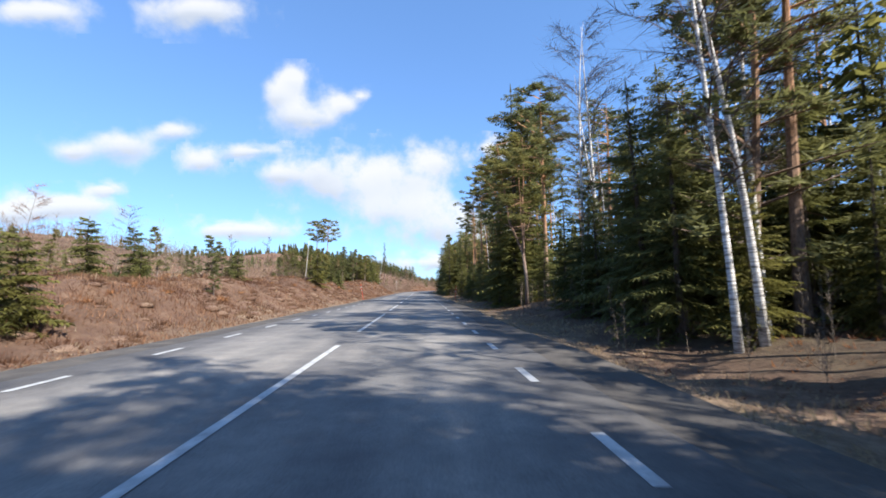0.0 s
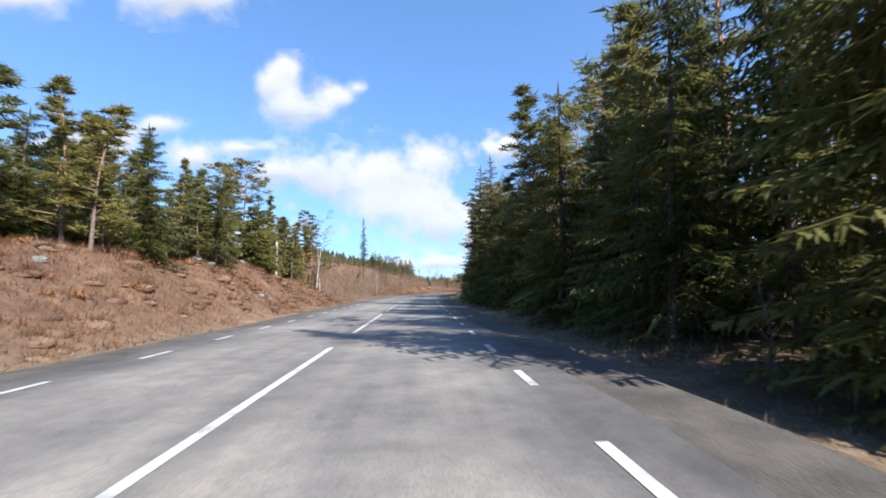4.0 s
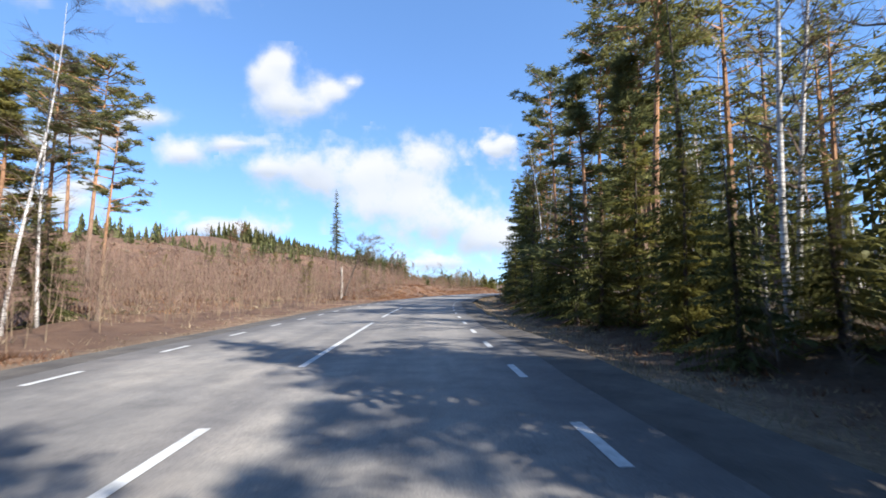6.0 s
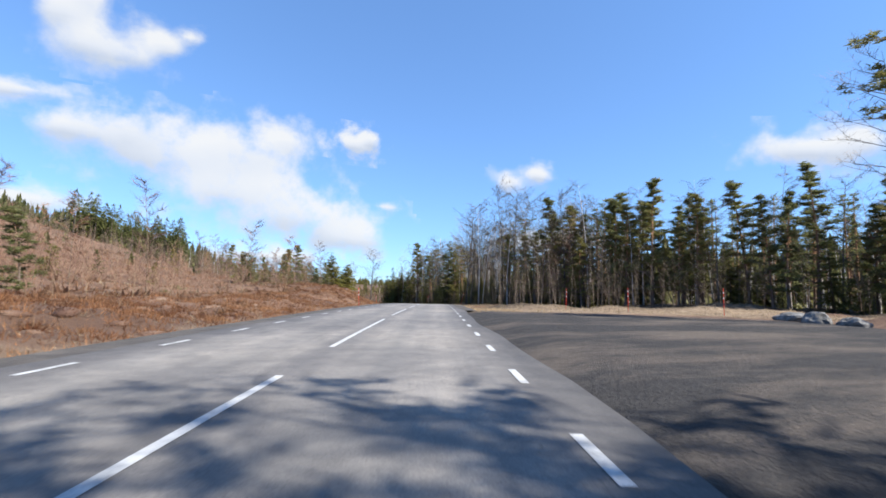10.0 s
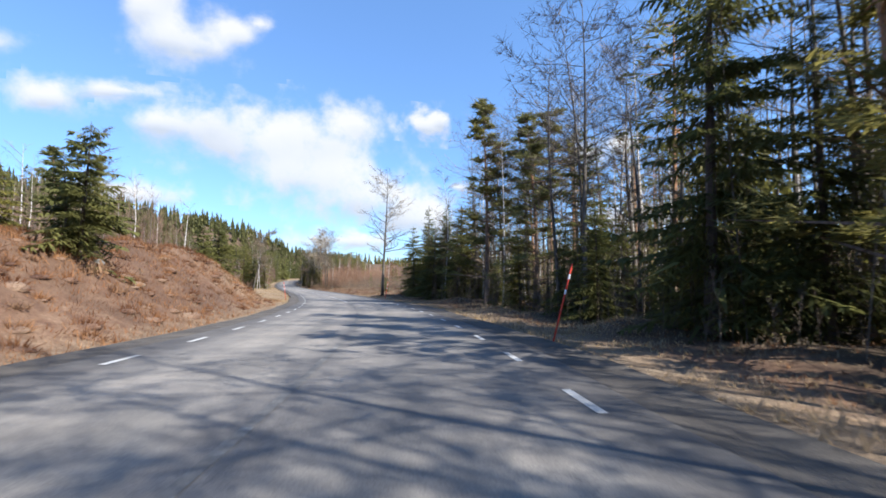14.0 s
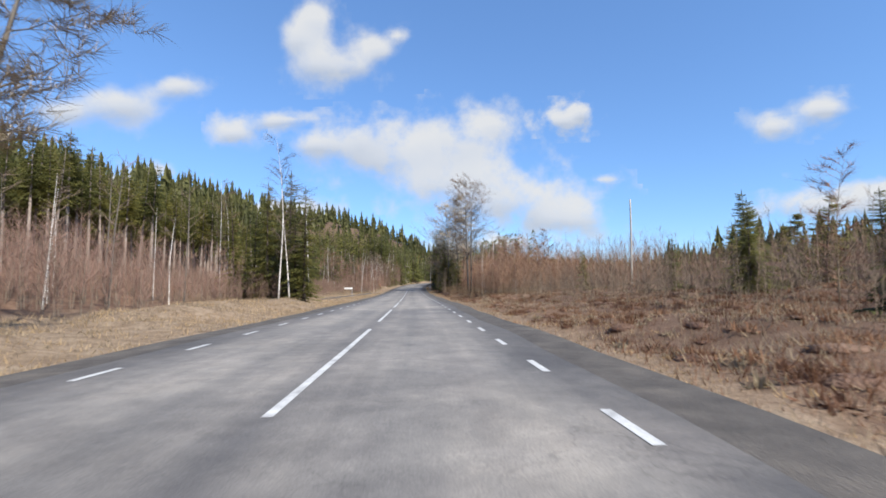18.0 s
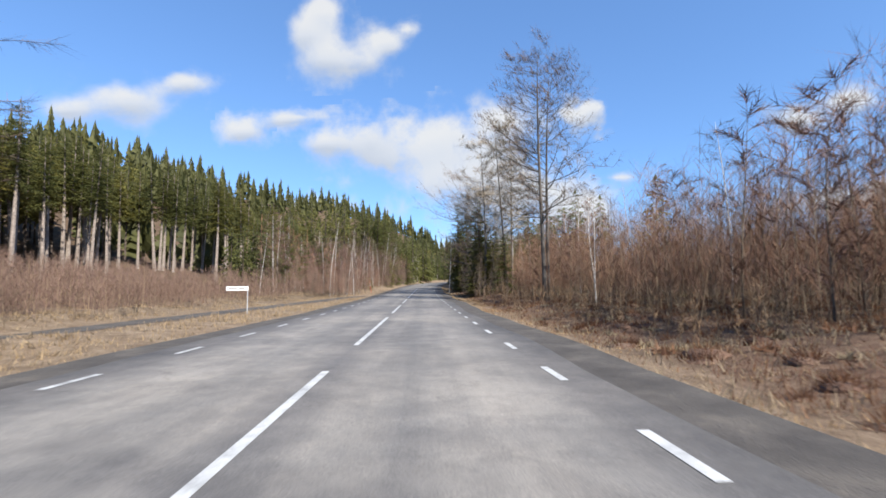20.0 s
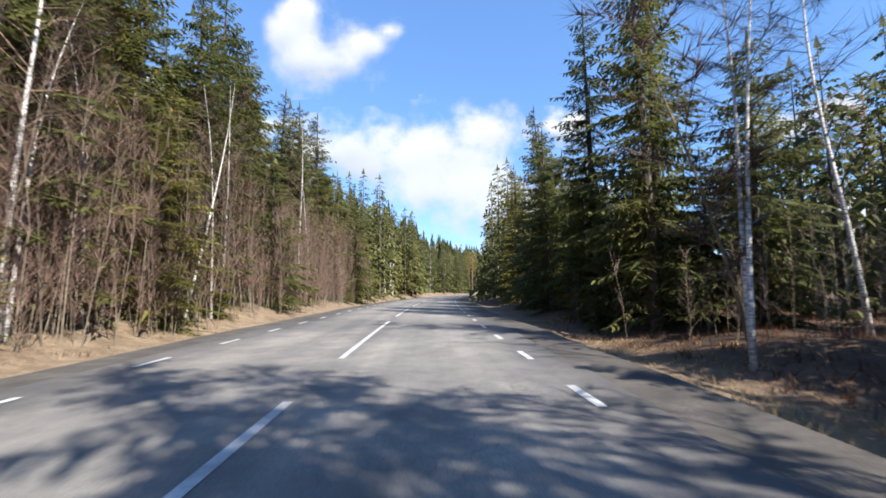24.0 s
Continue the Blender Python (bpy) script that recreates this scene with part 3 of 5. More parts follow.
def limb(g, fine, rng, p, d, ln, r, depth, crook):
    pts, q, dd = [p], p, d
    n = 4
    for i in range(n):
        dd = dd + np.array([rng.uniform(-1, 1), rng.uniform(-1, 1), rng.uniform(-0.6, 0.9)]) * crook
        dd = dd / np.linalg.norm(dd)
        q = q + dd * ln / n
        pts.append(q)
    g.tube(pts, [r * (1 - 0.16 * i) for i in range(n + 1)], 6 if depth > 2 else 4, False)
    if depth == 0:
        for k in range(24):
            twig(fine, rng, pts[rng.randint(1, n)], unit(math.atan2(dd[1], dd[0]) + rng.uniform(-1.4, 1.4), rng.uniform(-0.4, 1.1)), rng.uniform(0.25, 0.85), 0.008, rng.uniform(-0.2, 0.3))
        return
    for k in range(8):
        twig(fine, rng, pts[rng.randint(1, n)], unit(rng.uniform(0, 6.28), rng.uniform(-0.2, 1.2)), rng.uniform(0.25, 0.7), 0.008, 0)
    for k in range(4):
        c = pts[min(n, 1 + k)]
        a = math.atan2(dd[1], dd[0]) + rng.choice((-1, 1)) * rng.uniform(0.35, 1.2)
        e = rng.uniform(-0.1, 0.85)
        limb(g, fine, rng, c, unit(a, e), ln * rng.uniform(0.45, 0.75), r * 0.45, depth - 1, crook)


def bare_tree_parts(rng, h, r, first, limbs, reach, depth=2, crook=0.22):
    g, fine = Geo(), Geo()
    pts, radii = stem(rng, h, r, rng.uniform(0.0, 0.04), 0.35, 10)
    g.tube(pts, radii, 9)
    for b in range(limbs):
        u = first + (0.97 - first) * (b + rng.uniform(0, 0.9)) / limbs
        L = reach * (0.35 + 0.85 * math.sin(math.pi * (0.2 + 0.72 * (u - first) / (1 - first)))) * rng.uniform(0.7, 1.1)
        limb(g, fine, rng, on(pts, u), unit(rng.uniform(0, 6.28), rng.uniform(0.1, 0.75)), L, max(0.02, r * (1 - u) * 0.6), depth, crook)
    return g, fine


LABELS = {
    "spruce": ("tall dark green spruce with drooping boughs", "spruce"),
    "edge_spruce": ("dense dark spruce bushy down to the forest edge", "spruce"),
    "young_spruce": ("small bushy green spruce on the heath", "spruce"),
    "pine": ("tall pine with orange upper trunk and open crown", "pine"),
    "young_pine": ("young green pine full of needles to the ground", "pine"),
    "mid_pine": ("half-grown pine with green boughs and dead lower branches", "pine"),
    "birch": ("leafless birch with white trunk and brown twigs", "birch"),
    "small_birch": ("slim leafless birch with reddish twigs", "birch"),
    "aspen": ("leafless grey-barked tree with a fine twiggy crown", "tree"),
    "trunk_spruce": ("spruce with tall bare trunk and green top", "spruce"),
}
PROTO, COUNT = {}, {}


def make_tree(kind, var):
    rng = random.Random(f"{kind}{var}")
    root = new({"edge_spruce": "bushy_spruce", "young_spruce": "spruce_sapling", "trunk_spruce": "tall_spruce", "young_pine": "pine_sapling", "mid_pine": "pine", "small_birch": "birch"}.get(kind, kind))
    tagged(root, *LABELS[kind], group=f"{LABELS[kind][1]}s along the road")
    if kind in ("spruce", "edge_spruce", "young_spruce", "trunk_spruce"):
        h, r, base, wh, per, sp = {"spruce": (16, 2.7, 0.05, 36, 8, 9), "edge_spruce": (9, 2.5, 0.02, 27, 8, 13), "young_spruce": (3, 1.15, 0.02, 15, 9, 8),
                                   "trunk_spruce": (17, 2.4, 0.52, 22, 9, 6)}[kind]
        tr = Geo()
        pts, radii = stem(rng, h, 0.0125 * h + 0.02, 0.012, 0.08)
        tr.tube(pts, radii, 7)
        if kind in ("trunk_spruce", "spruce"):
            for i in range(8 if kind == "trunk_spruce" else 20):
                twig(tr, rng, on(pts, rng.uniform(0.06, base + 0.1)), unit(rng.uniform(0, 6.28), rng.uniform(-0.4, 0.2)), rng.uniform(0.5, 1.6), 0.014, 0.2)
        part("trunk", tr, PALE_BARK if kind == "trunk_spruce" else SPRUCE_BARK, root)
        part("crown", spruce_crown(rng, h, r * rng.uniform(0.9, 1.1), base, pts, wh, per, sp, 1), SPRUCE_NEEDLE, root)
    elif kind in ("pine", "young_pine", "mid_pine"):
        h, r, base, bo, cl, n, size = {"pine": (18, 2.6, 0.5 + 0.08 * (var % 3), 34, 6, 26, 0.5), "young_pine": (6, 1.5, 0.08, 36, 5, 20, 0.36), "mid_pine": (12, 2.3, 0.12, 56, 6, 20, 0.42)}[kind]
        tr = Geo()
        pts, radii = stem(rng, h, 0.009 * h + 0.02, 0.02, 0.25)
        tr.tube(pts, radii, 8)
        needles = pine_crown(rng, h, r, base, pts, bo, cl, n, size, tr)
        if kind != "young_pine":
            for i in range(14):
                twig(tr, rng, on(pts, rng.uniform(0.2, base)), unit(rng.uniform(0, 6.28), rng.uniform(-0.3, 0.3)), rng.uniform(0.4, 1.8), 0.02, 0.1)
        part("trunk", tr, PINE_BARK, root)
        part("crown", needles, PINE_NEEDLE, root)
    elif kind in ("birch", "small_birch"):
        if kind == "birch":
            g, fine = birch_parts(rng, 13, 0.078, 0.24, 32, 52, 1.8, 0.4, 0.008)
        else:
            g, fine = birch_parts(rng, 7, 0.033, 0.14, 24, 42, 1.05, 0.1, 0.012)
        part("trunk", g, BIRCH if kind == "birch" else PALE_STEM, root, smooth=True)
        part("crown", fine, TWIG if kind == "birch" else RED_TWIG, root)
    else:
        g, fine = bare_tree_parts(rng, 15, 0.11, 0.35, 17, 2.4, 1, 0.2)
        part("trunk", g, GREY_BARK, root, smooth=True)
        part("crown", fine, ASPEN_TWIG, root)
    return root


VARIANTS = {"spruce": 4, "edge_spruce": 4, "young_spruce": 3, "pine": 6, "young_pine": 3, "mid_pine": 5, "birch": 5, "small_birch": 4, "aspen": 4, "trunk_spruce": 4}
NOMINAL = {"spruce": 16, "edge_spruce": 9, "young_spruce": 3, "pine": 18, "young_pine": 6, "mid_pine": 12, "birch": 13, "small_birch": 7, "aspen": 15, "trunk_spruce": 17}
plant_rng = random.Random(11)


def plant(kind, s, d, height, lean=1.5, var=None):
    """One tree of that height, s metres along and d metres beside the road."""
    x, y = at(s, d)
    z = float(land(x, y)[0])
    var = plant_rng.randrange(VARIANTS[kind]) if var is None else var
    k = height / NOMINAL[kind]
    wide = k * plant_rng.uniform(0.88, 1.15) * {"mid_pine": 1.12, "spruce": 1.05}.get(kind, 1)
    m = pose(x, y, z - 0.03, plant_rng.gauss(0, lean), plant_rng.gauss(0, lean), plant_rng.uniform(0, 360)) @ Matrix.Diagonal((wide, wide, k, 1))
    if (kind, var) not in PROTO:
        PROTO[kind, var] = make_tree(kind, var)
        PROTO[kind, var].matrix_basis = m
        return PROTO[kind, var]
    src = PROTO[kind, var]
    made = copy_thing(src, Matrix())
    made.matrix_basis = m
    return made


def spread_places(s0, s1, d0, d1, gap, rng, edge):
    n, done = int(abs((s1 - s0) * (d1 - d0)) / (gap * gap)), []
    for i in range(n * 4):
        if len(done) >= n:
            break
        s, d = rng.uniform(s0, s1), rng.uniform(d0, d1)
        if (edge is None or edge(s, d)) and not any((s - a) ** 2 + (d - b) ** 2 < (gap * 0.55) ** 2 for a, b in done):
            done.append((s, d))
    return done


def stand(s0, s1, d0, d1, gap, mix, rng_seed, edge=None):
    """Trees spread over a stretch: about one to gap x gap metres. mix: (kind, share, low, high)."""
    rng = random.Random(rng_seed)
    for s, d in spread_places(s0, s1, d0, d1, gap, rng, edge):
        kind, share, lo, hi = rng.choices(mix, [m[1] for m in mix])[0]
        plant(kind, s, d, rng.uniform(lo, hi))


def plain_spruce(rng, p, h, bare, bark, needles):
    r = h * rng.uniform(0.15, 0.21)
    bark.tube([p - np.array([0, 0, .2]), p + np.array([0, 0, h * 0.5]), p + np.array([0, 0, h * 0.98])], [0.011 * h, 0.006 * h, 0.01], 4, False)
    tiers = 24
    for w in range(tiers):
        u = bare + (0.985 - bare) * (w / tiers) ** 0.9
        full = (1 - (u - bare) / (1 - bare)) ** 0.8
        for j in range(5):
            a = rng.uniform(0, 6.28)
            L = r * (full + 0.05) * rng.uniform(0.6, 1.15)
            c = p + np.array([0, 0, h * (u + rng.uniform(-.02, .02))])
            o, sd = unit(a), unit(a + 1.57)
            drop, wide = rng.uniform(0.15, 0.55), 0.95 * L + 0.22
            for v in (0.35, 0.7, 1.0):
                q = c + o * L * v - np.array([0, 0, drop * L * v])
                for sg in (-1, 1):
                    e = q + sd * sg * wide * rng.uniform(0.14, 0.36) + o * wide * rng.uniform(-0.05, 0.2) - np.array([0, 0, wide * rng.uniform(0.05, 0.3)])
                    needles.tri(q - o * wide * 0.13, q + o * wide * 0.09 + np.array([0, 0, 0.05 * L]), e)
    needles.tri(p + np.array([-.2, 0, h * 0.95]), p + np.array([.2, 0, h * 0.95]), p + np.array([0, 0, h * 1.0]))


def plain_pine(rng, p, h, bare, bark, needles):
    lean = unit(rng.uniform(0, 6.28)) * rng.uniform(0, 0.04) * h
    top = p + lean + np.array([0, 0, h])
    bark.tube([p - np.array([0, 0, .2]), (p + top) / 2, top], [0.011 * h, 0.008 * h, 0.02], 5, False)
    for b in range(34):
        u = bare + (1 - bare) * (b + rng.random()) / 34
        rel = (u - bare) / (1 - bare)
        L = h * 0.15 * ((1.15 - rel) if bare < 0.3 else (0.25 + 0.95 * math.sin(math.pi * (0.22 + 0.68 * rel)))) * rng.uniform(0.3, 1.1)
        c = p + (top - p) * min(u, 0.99)
        e = c + unit(rng.uniform(0, 6.28), rng.uniform(0, 0.4)) * L
        bark.tri(c - np.array([0, 0, .04]), c + np.array([0, 0, .04]), e)
        tuft(needles, rng, e, h * 0.052 * rng.uniform(0.8, 1.3), 11)
        tuft(needles, rng, (c + e * 2) / 3, h * 0.045 * rng.uniform(0.8, 1.3), 9)


def plain_birch(rng, p, h, bare, bark, twigs):
    lean = unit(rng.uniform(0, 6.28)) * rng.uniform(0, 0.07) * h
    top = p + lean + np.array([0, 0, h])
    mid = (p + top) / 2 + unit(rng.uniform(0, 6.28)) * 0.15
    bark.tube([p - np.array([0, 0, .2]), mid, top], [0.0075 * h, 0.005 * h, 0.006], 5, False)
    for b in range(13):
        u = bare + (0.97 - bare) * (b + rng.random()) / 13
        c = p * (1 - 2 * u) + mid * 2 * u if u < 0.5 else mid * (2 - 2 * u) + top * (2 * u - 1)
        a = rng.uniform(0, 6.28)
        d = unit(a, rng.uniform(0.5, 1.1)) * h * rng.uniform(0.07, 0.16)
        twigs.tri(c - np.array([0, 0, .03]), c + np.array([0, 0, .03]), c + d)
        for k in range(9):
            q0 = c + d * rng.uniform(0.3, 1)
            e = unit(a + rng.uniform(-1.3, 1.3), rng.uniform(0, 1.1)) * rng.uniform(0.4, 1.0)
            w = unit(rng.uniform(0, 6.28), rng.uniform(-1, 1)) * 0.014
            twigs.tri(q0 - w, q0 + w, q0 + e)


PLAIN = {"spruce": (plain_spruce, 0.1), "edge_spruce": (plain_spruce, 0.03), "trunk_spruce": (plain_spruce, 0.42), "pine": (plain_pine, 0.5), "young_pine": (plain_pine, 0.12), "mid_pine": (plain_pine, 0.16),
         "birch": (plain_birch, 0.3), "small_birch": (plain_birch, 0.2), "aspen": (plain_birch, 0.35)}


def deep_stand(s0, s1, d0, d1, gap, mix, rng_seed, edge=None):
    """The trees behind the first rows, too many to count."""
    rng = random.Random(rng_seed)
    geos = {}
    for s, d in spread_places(s0, s1, d0, d1, gap, rng, edge):
        kind, share, lo, hi = rng.choices(mix, [m[1] for m in mix])[0]
        x, y = at(s, d)
        make, bare = PLAIN[kind]
        leaf = "twigs" if make is plain_birch else "pine" if make is plain_pine else "spruce"
        bark = {"twigs": "birch_bark" if kind != "aspen" else "grey_bark", "pine": "pine_bark", "spruce": "spruce_bark"}[leaf]
        make(rng, np.array([x, y, float(land(x, y)[0])]), rng.uniform(lo, hi), bare * rng.uniform(0.85, 1.15), geos.setdefault(bark, Geo()), geos.setdefault(leaf, Geo()))
    mats = {"twigs": (TWIG, "bare_crowns", "fine leafless brown crowns deeper in the wood"), "pine": (PINE_NEEDLE, "pine_crowns", "green pine crowns deeper in the wood"),
            "spruce": (SPRUCE_NEEDLE, "spruce_crowns", "dark spruce crowns deeper in the wood"), "birch_bark": (BIRCH, "birch_trunks", "pale birch trunks deeper in the wood"),
            "grey_bark": (GREY_BARK, "grey_trunks", "grey tree trunks deeper in the wood"), "pine_bark": (PINE_BARK, "pine_trunks", "pine trunks deeper in the wood"),
            "spruce_bark": (SPRUCE_BARK, "spruce_trunks", "spruce trunks deeper in the wood")}
    for key, g in geos.items():
        mat, name, label = mats[key]
        tagged(part(name, g, mat), label, "woods", kind="stuff")


# right-hand forest, from the start to the lay-by: a dense skirt of spruce, then taller trees
EDGE = [("edge_spruce", 7, 4, 9.5), ("spruce", 1, 11, 14)]
stand(-34, 4, 7.6, 10.4, 2.3, EDGE, 1)
stand(-36, 5, 9, 14, 3.2, [("pine", 3, 14, 18), ("spruce", 4, 13, 17), ("birch", 1, 12, 15)], 141)
stand(9, 24, 8.4, 12.5, 1.8, [("edge_spruce", 7, 4, 8)], 142)
stand(6, 24, 12, 18, 2.6, [("edge_spruce", 5, 5, 9), ("spruce", 2, 9, 13)], 143)
plant("pine", 10.2, 11.2, 15, 1, 3)
plant("birch", 20, 9.4, 15, 0.5, 3)
plant("mid_pine", 10.5, 10.2, 13, 1, 1)
stand(-12, 26, 9.5, 13, 3.2, [("birch", 4, 12, 16), ("pine", 2, 13, 17), ("spruce", 1, 10, 13)], 101)
deep_stand(-14, 30, 12.5, 28, 4.2, [("pine", 3, 13, 17), ("spruce", 2, 8, 13), ("birch", 4, 12, 15)], 2)
stand(28, 37, 7.8, 10.4, 1.9, [("edge_spruce", 7, 4.5, 8)], 3)
stand(37, 58, 8.0, 10.8, 1.75, [("edge_spruce", 7, 3.4, 6.2)], 146)
stand(36, 60, 10.6, 15, 2.2, [("edge_spruce", 5, 5, 8), ("spruce", 2, 9, 12)], 147)
stand(46, 60, 8, 11.5, 2.6, [("edge_spruce", 7, 3, 5)], 112)
stand(54, 64, 9.5, 14, 2.8, [("pine", 5, 14, 18)], 113)
stand(62, 73, 7.6, 11, 2.1, [("edge_spruce", 7, 2.5, 5.5)], 102)
plant("spruce", 35.5, 9.6, 15, 0.5, 1)
plant("spruce", 32.0, 9.0, 17.5, 0.5, 2)
plant("spruce", 33.6, 10.4, 16, 0.5, 3)
stand(28, 56, 10, 13.5, 3.4, [("pine", 4, 14, 18), ("birch", 2, 11, 14)], 103)
deep_stand(30, 60, 13, 28, 4.2, [("pine", 5, 14, 18), ("spruce", 1, 8, 12), ("birch", 3, 10, 14)], 4)
stand(121, 134, 7.5, 10.5, 1.75, [("edge_spruce", 7, 3, 5.2)], 118)
stand(84, 122.5, 7.4, 10, 2.0, [("edge_spruce", 7, 5, 10.5), ("spruce", 1, 11, 14)], 5)
stand(82, 124, 9.5, 13, 2.9, [("mid_pine", 4, 11, 15), ("pine", 1, 13, 16), ("birch", 1, 9, 13), ("spruce", 3, 10, 14)], 105)
deep_stand(82, 140, 12.5, 28, 3.5, [("pine", 5, 12, 16), ("spruce", 3, 10, 14), ("aspen", 1, 10, 13)], 6, lambda s, d: s < 124 or s > 136 or d > 24)
stand(134, 146, 7.6, 10.4, 2.0, [("edge_spruce", 7, 3.5, 8)], 7)
stand(146, 161, 7.8, 10.6, 2.0, [("edge_spruce", 7, 2.6, 5.2)], 145)
stand(169.5, 181, 7.7, 10.8, 1.9, [("edge_spruce", 7, 3, 6)], 120)
stand(161.5, 169.5, 8.8, 11.4, 1.9, [("edge_spruce", 7, 2.6, 4.8)], 121)
stand(180, 197.4, 7.8, 11, 1.65, [("edge_spruce", 7, 3.5, 7)], 109)
stand(134, 186, 9.8, 13, 3.7, [("pine", 5, 13, 17), ("birch", 2, 11, 14)], 107)
stand(184, 197.5, 9, 14, 3.0, [("pine", 5, 12, 16), ("birch", 2, 10, 13)], 108)
deep_stand(138, 197, 12.5, 29, 2.9, [("pine", 5, 13, 17), ("spruce", 1, 8, 12), ("birch", 4, 10, 14)], 8)
# behind the lay-by
LAY_MIX = [("mid_pine", 7, 9, 14.5), ("birch", 4, 10, 14), ("aspen", 3, 10, 14), ("small_birch", 4, 6, 10), ("edge_spruce", 4, 3, 8)]
front = lambda s, d: 266 - 0.95 * max(0, d - 8) < s < 274 - 0.95 * max(0, d - 8)
behind = lambda s, d: s >= 273 - 0.95 * max(0, d - 8)
stand(206, 262, 16, 62, 2.2, LAY_MIX, 9, front)
stand(256, 274, 7.8, 16, 1.8, [("aspen", 4, 13, 17), ("birch", 3, 12, 16), ("mid_pine", 1, 9, 13), ("edge_spruce", 10, 2.2, 5)], 150, front)
deep_stand(200, 262, 13, 75, 2.7, LAY_MIX, 10, behind)
stand(244, 268, 13, 27, 2.8, [("mid_pine", 2, 13, 16), ("birch", 3, 14, 17.5), ("aspen", 4, 14, 17.5), ("edge_spruce", 4, 3, 6)], 122, lambda s, d: s > 268 - 0.95 * (d - 8))
# mixed thin-stemmed forest up to the meadow
stand(271, 320, 9.4, 12.5, 1.8, [("edge_spruce", 4, 2.0, 4.8)], 11)
stand(272, 320, 10.2, 13.5, 2.5, [("birch", 4, 11, 14), ("aspen", 6, 11, 15)], 115)
stand(266, 318, 13, 16, 2.7, [("birch", 4, 11, 15), ("aspen", 3, 11, 15), ("pine", 2, 11, 14)], 111)
deep_stand(320, 337, 11, 30, 2.4, [("birch", 4, 8, 12), ("edge_spruce", 4, 5, 9), ("aspen", 2, 8, 12)], 62)
deep_stand(264, 320, 14, 36, 2.05, [("pine", 2, 12, 15), ("birch", 4, 12, 16), ("aspen", 6, 13, 17), ("spruce", 3, 8, 12), ("edge_spruce", 9, 3.5, 7.5)], 12)
stand(292, 318, 9.6, 12, 3.4, [("spruce", 1, 10, 13), ("pine", 2, 12, 15), ("birch", 4, 12, 15), ("aspen", 3, 11, 15)], 114)
stand(319, 337, 8.7, 13.5, 2.0, [("edge_spruce", 5, 5.5, 9), ("spruce", 2, 9, 12.5), ("birch", 2, 10, 13), ("aspen", 1, 11, 14)], 13)
# past the meadow
stand(408, 448, 11, 20, 2.9, [("small_birch", 6, 5, 8), ("birch", 1, 7, 10)], 140)
stand(450, 470, 9.5, 14, 3.6, [("edge_spruce", 2, 4, 8), ("aspen", 3, 10, 14), ("birch", 3, 9, 13)], 14)
deep_stand(440, 480, 15, 30, 4.0, [("spruce", 2, 9, 13), ("birch", 3, 10, 13), ("aspen", 3, 10, 14)], 15)
for kind_, s_, d_, h_ in (("edge_spruce", 478.5, 10.5, 8.5), ("spruce", 482, 11.4, 14), ("spruce", 494, 9, 15), ("spruce", 496.2, 10.4, 16), ("spruce", 498.5, 8.6, 14), ("edge_spruce", 492, 11, 9),
                          ("birch", 489, 11, 11), ("birch", 481, 9.5, 10), ("spruce", 472, 9.5, 13), ("edge_spruce", 470, 8.2, 7), ("small_birch", 479, 8, 7), ("spruce", 451, 8.8, 12), ("edge_spruce", 452.6, 8.4, 8), ("edge_spruce", 472.6, 8.4, 9), ("spruce", 474.6, 9.0, 15), ("spruce", 490, -9.2, 16), ("spruce", 492.5, -10, 15.5), ("spruce", 495, -8.8, 14), ("edge_spruce", 468, 10, 6.5), ("edge_spruce", 466.4, 9, 5), ("birch", 483.5, 15, 12), ("aspen", 486, 17, 12)):
    plant(kind_, s_, d_, h_)
deep_stand(462, 502, 15, 32, 3.0, [("spruce", 3, 7, 10), ("birch", 3, 7, 10)], 63)
stand(470, 487, 12, 17, 2.8, [("spruce", 2, 7, 10), ("small_birch", 3, 6, 9)], 119)
stand(475.5, 484, 7.8, 11, 2.1, [("edge_spruce", 5, 4, 8)], 116)
stand(493, 506, 7.6, 10.5, 2.2, [("edge_spruce", 5, 4, 9)], 117)
stand(501, 530, 7.6, 12, 2.7, [("spruce", 4, 12, 16), ("edge_spruce", 3, 7, 11), ("birch", 3, 10, 14)], 16)
deep_stand(528, 570, 7.2, 12, 2.8, [("spruce", 4, 12, 17), ("birch", 2, 10, 14)], 60)
deep_stand(528, 570, -13, -7.4, 2.5, [("spruce", 4, 14, 18), ("birch", 2, 9, 13)], 61)
deep_stand(470, 570, 14, 34, 4.0, [("spruce", 5, 10, 15), ("pine", 2, 12, 15), ("birch", 3, 10, 14)], 17, lambda s, d: s > 500 or d > 20)
deep_stand(560, 680, 7.5, 24, 4.2, [("spruce", 5, 12, 17), ("pine", 2, 13, 16), ("birch", 1, 10, 13)], 18)

# left side
stand(94, 125, -30, -10.5, 2.15, [("young_pine", 4, 4, 6.5), ("mid_pine", 3, 6, 8.5), ("young_spruce", 2, 3, 6), ("edge_spruce", 2, 4, 7)], 20)
plant("pine", 138.5, -14.2, 12.0, 1, 0)
plant("pine", 142.5, -15.0, 11, 1, 3)
plant("pine", 137.5, -17, 11, 1, 4)
plant("birch", 134.4, -11.6, 11.5, 2, 0)
plant("birch", 135.2, -11.2, 10.5, 3, 1)
plant("edge_spruce", 136.8, -12.4, 4.6, 1)
plant("edge_spruce", 134.2, -13.8, 5.6, 1)
plant("edge_spruce", 136.0, -15.5, 7, 1)
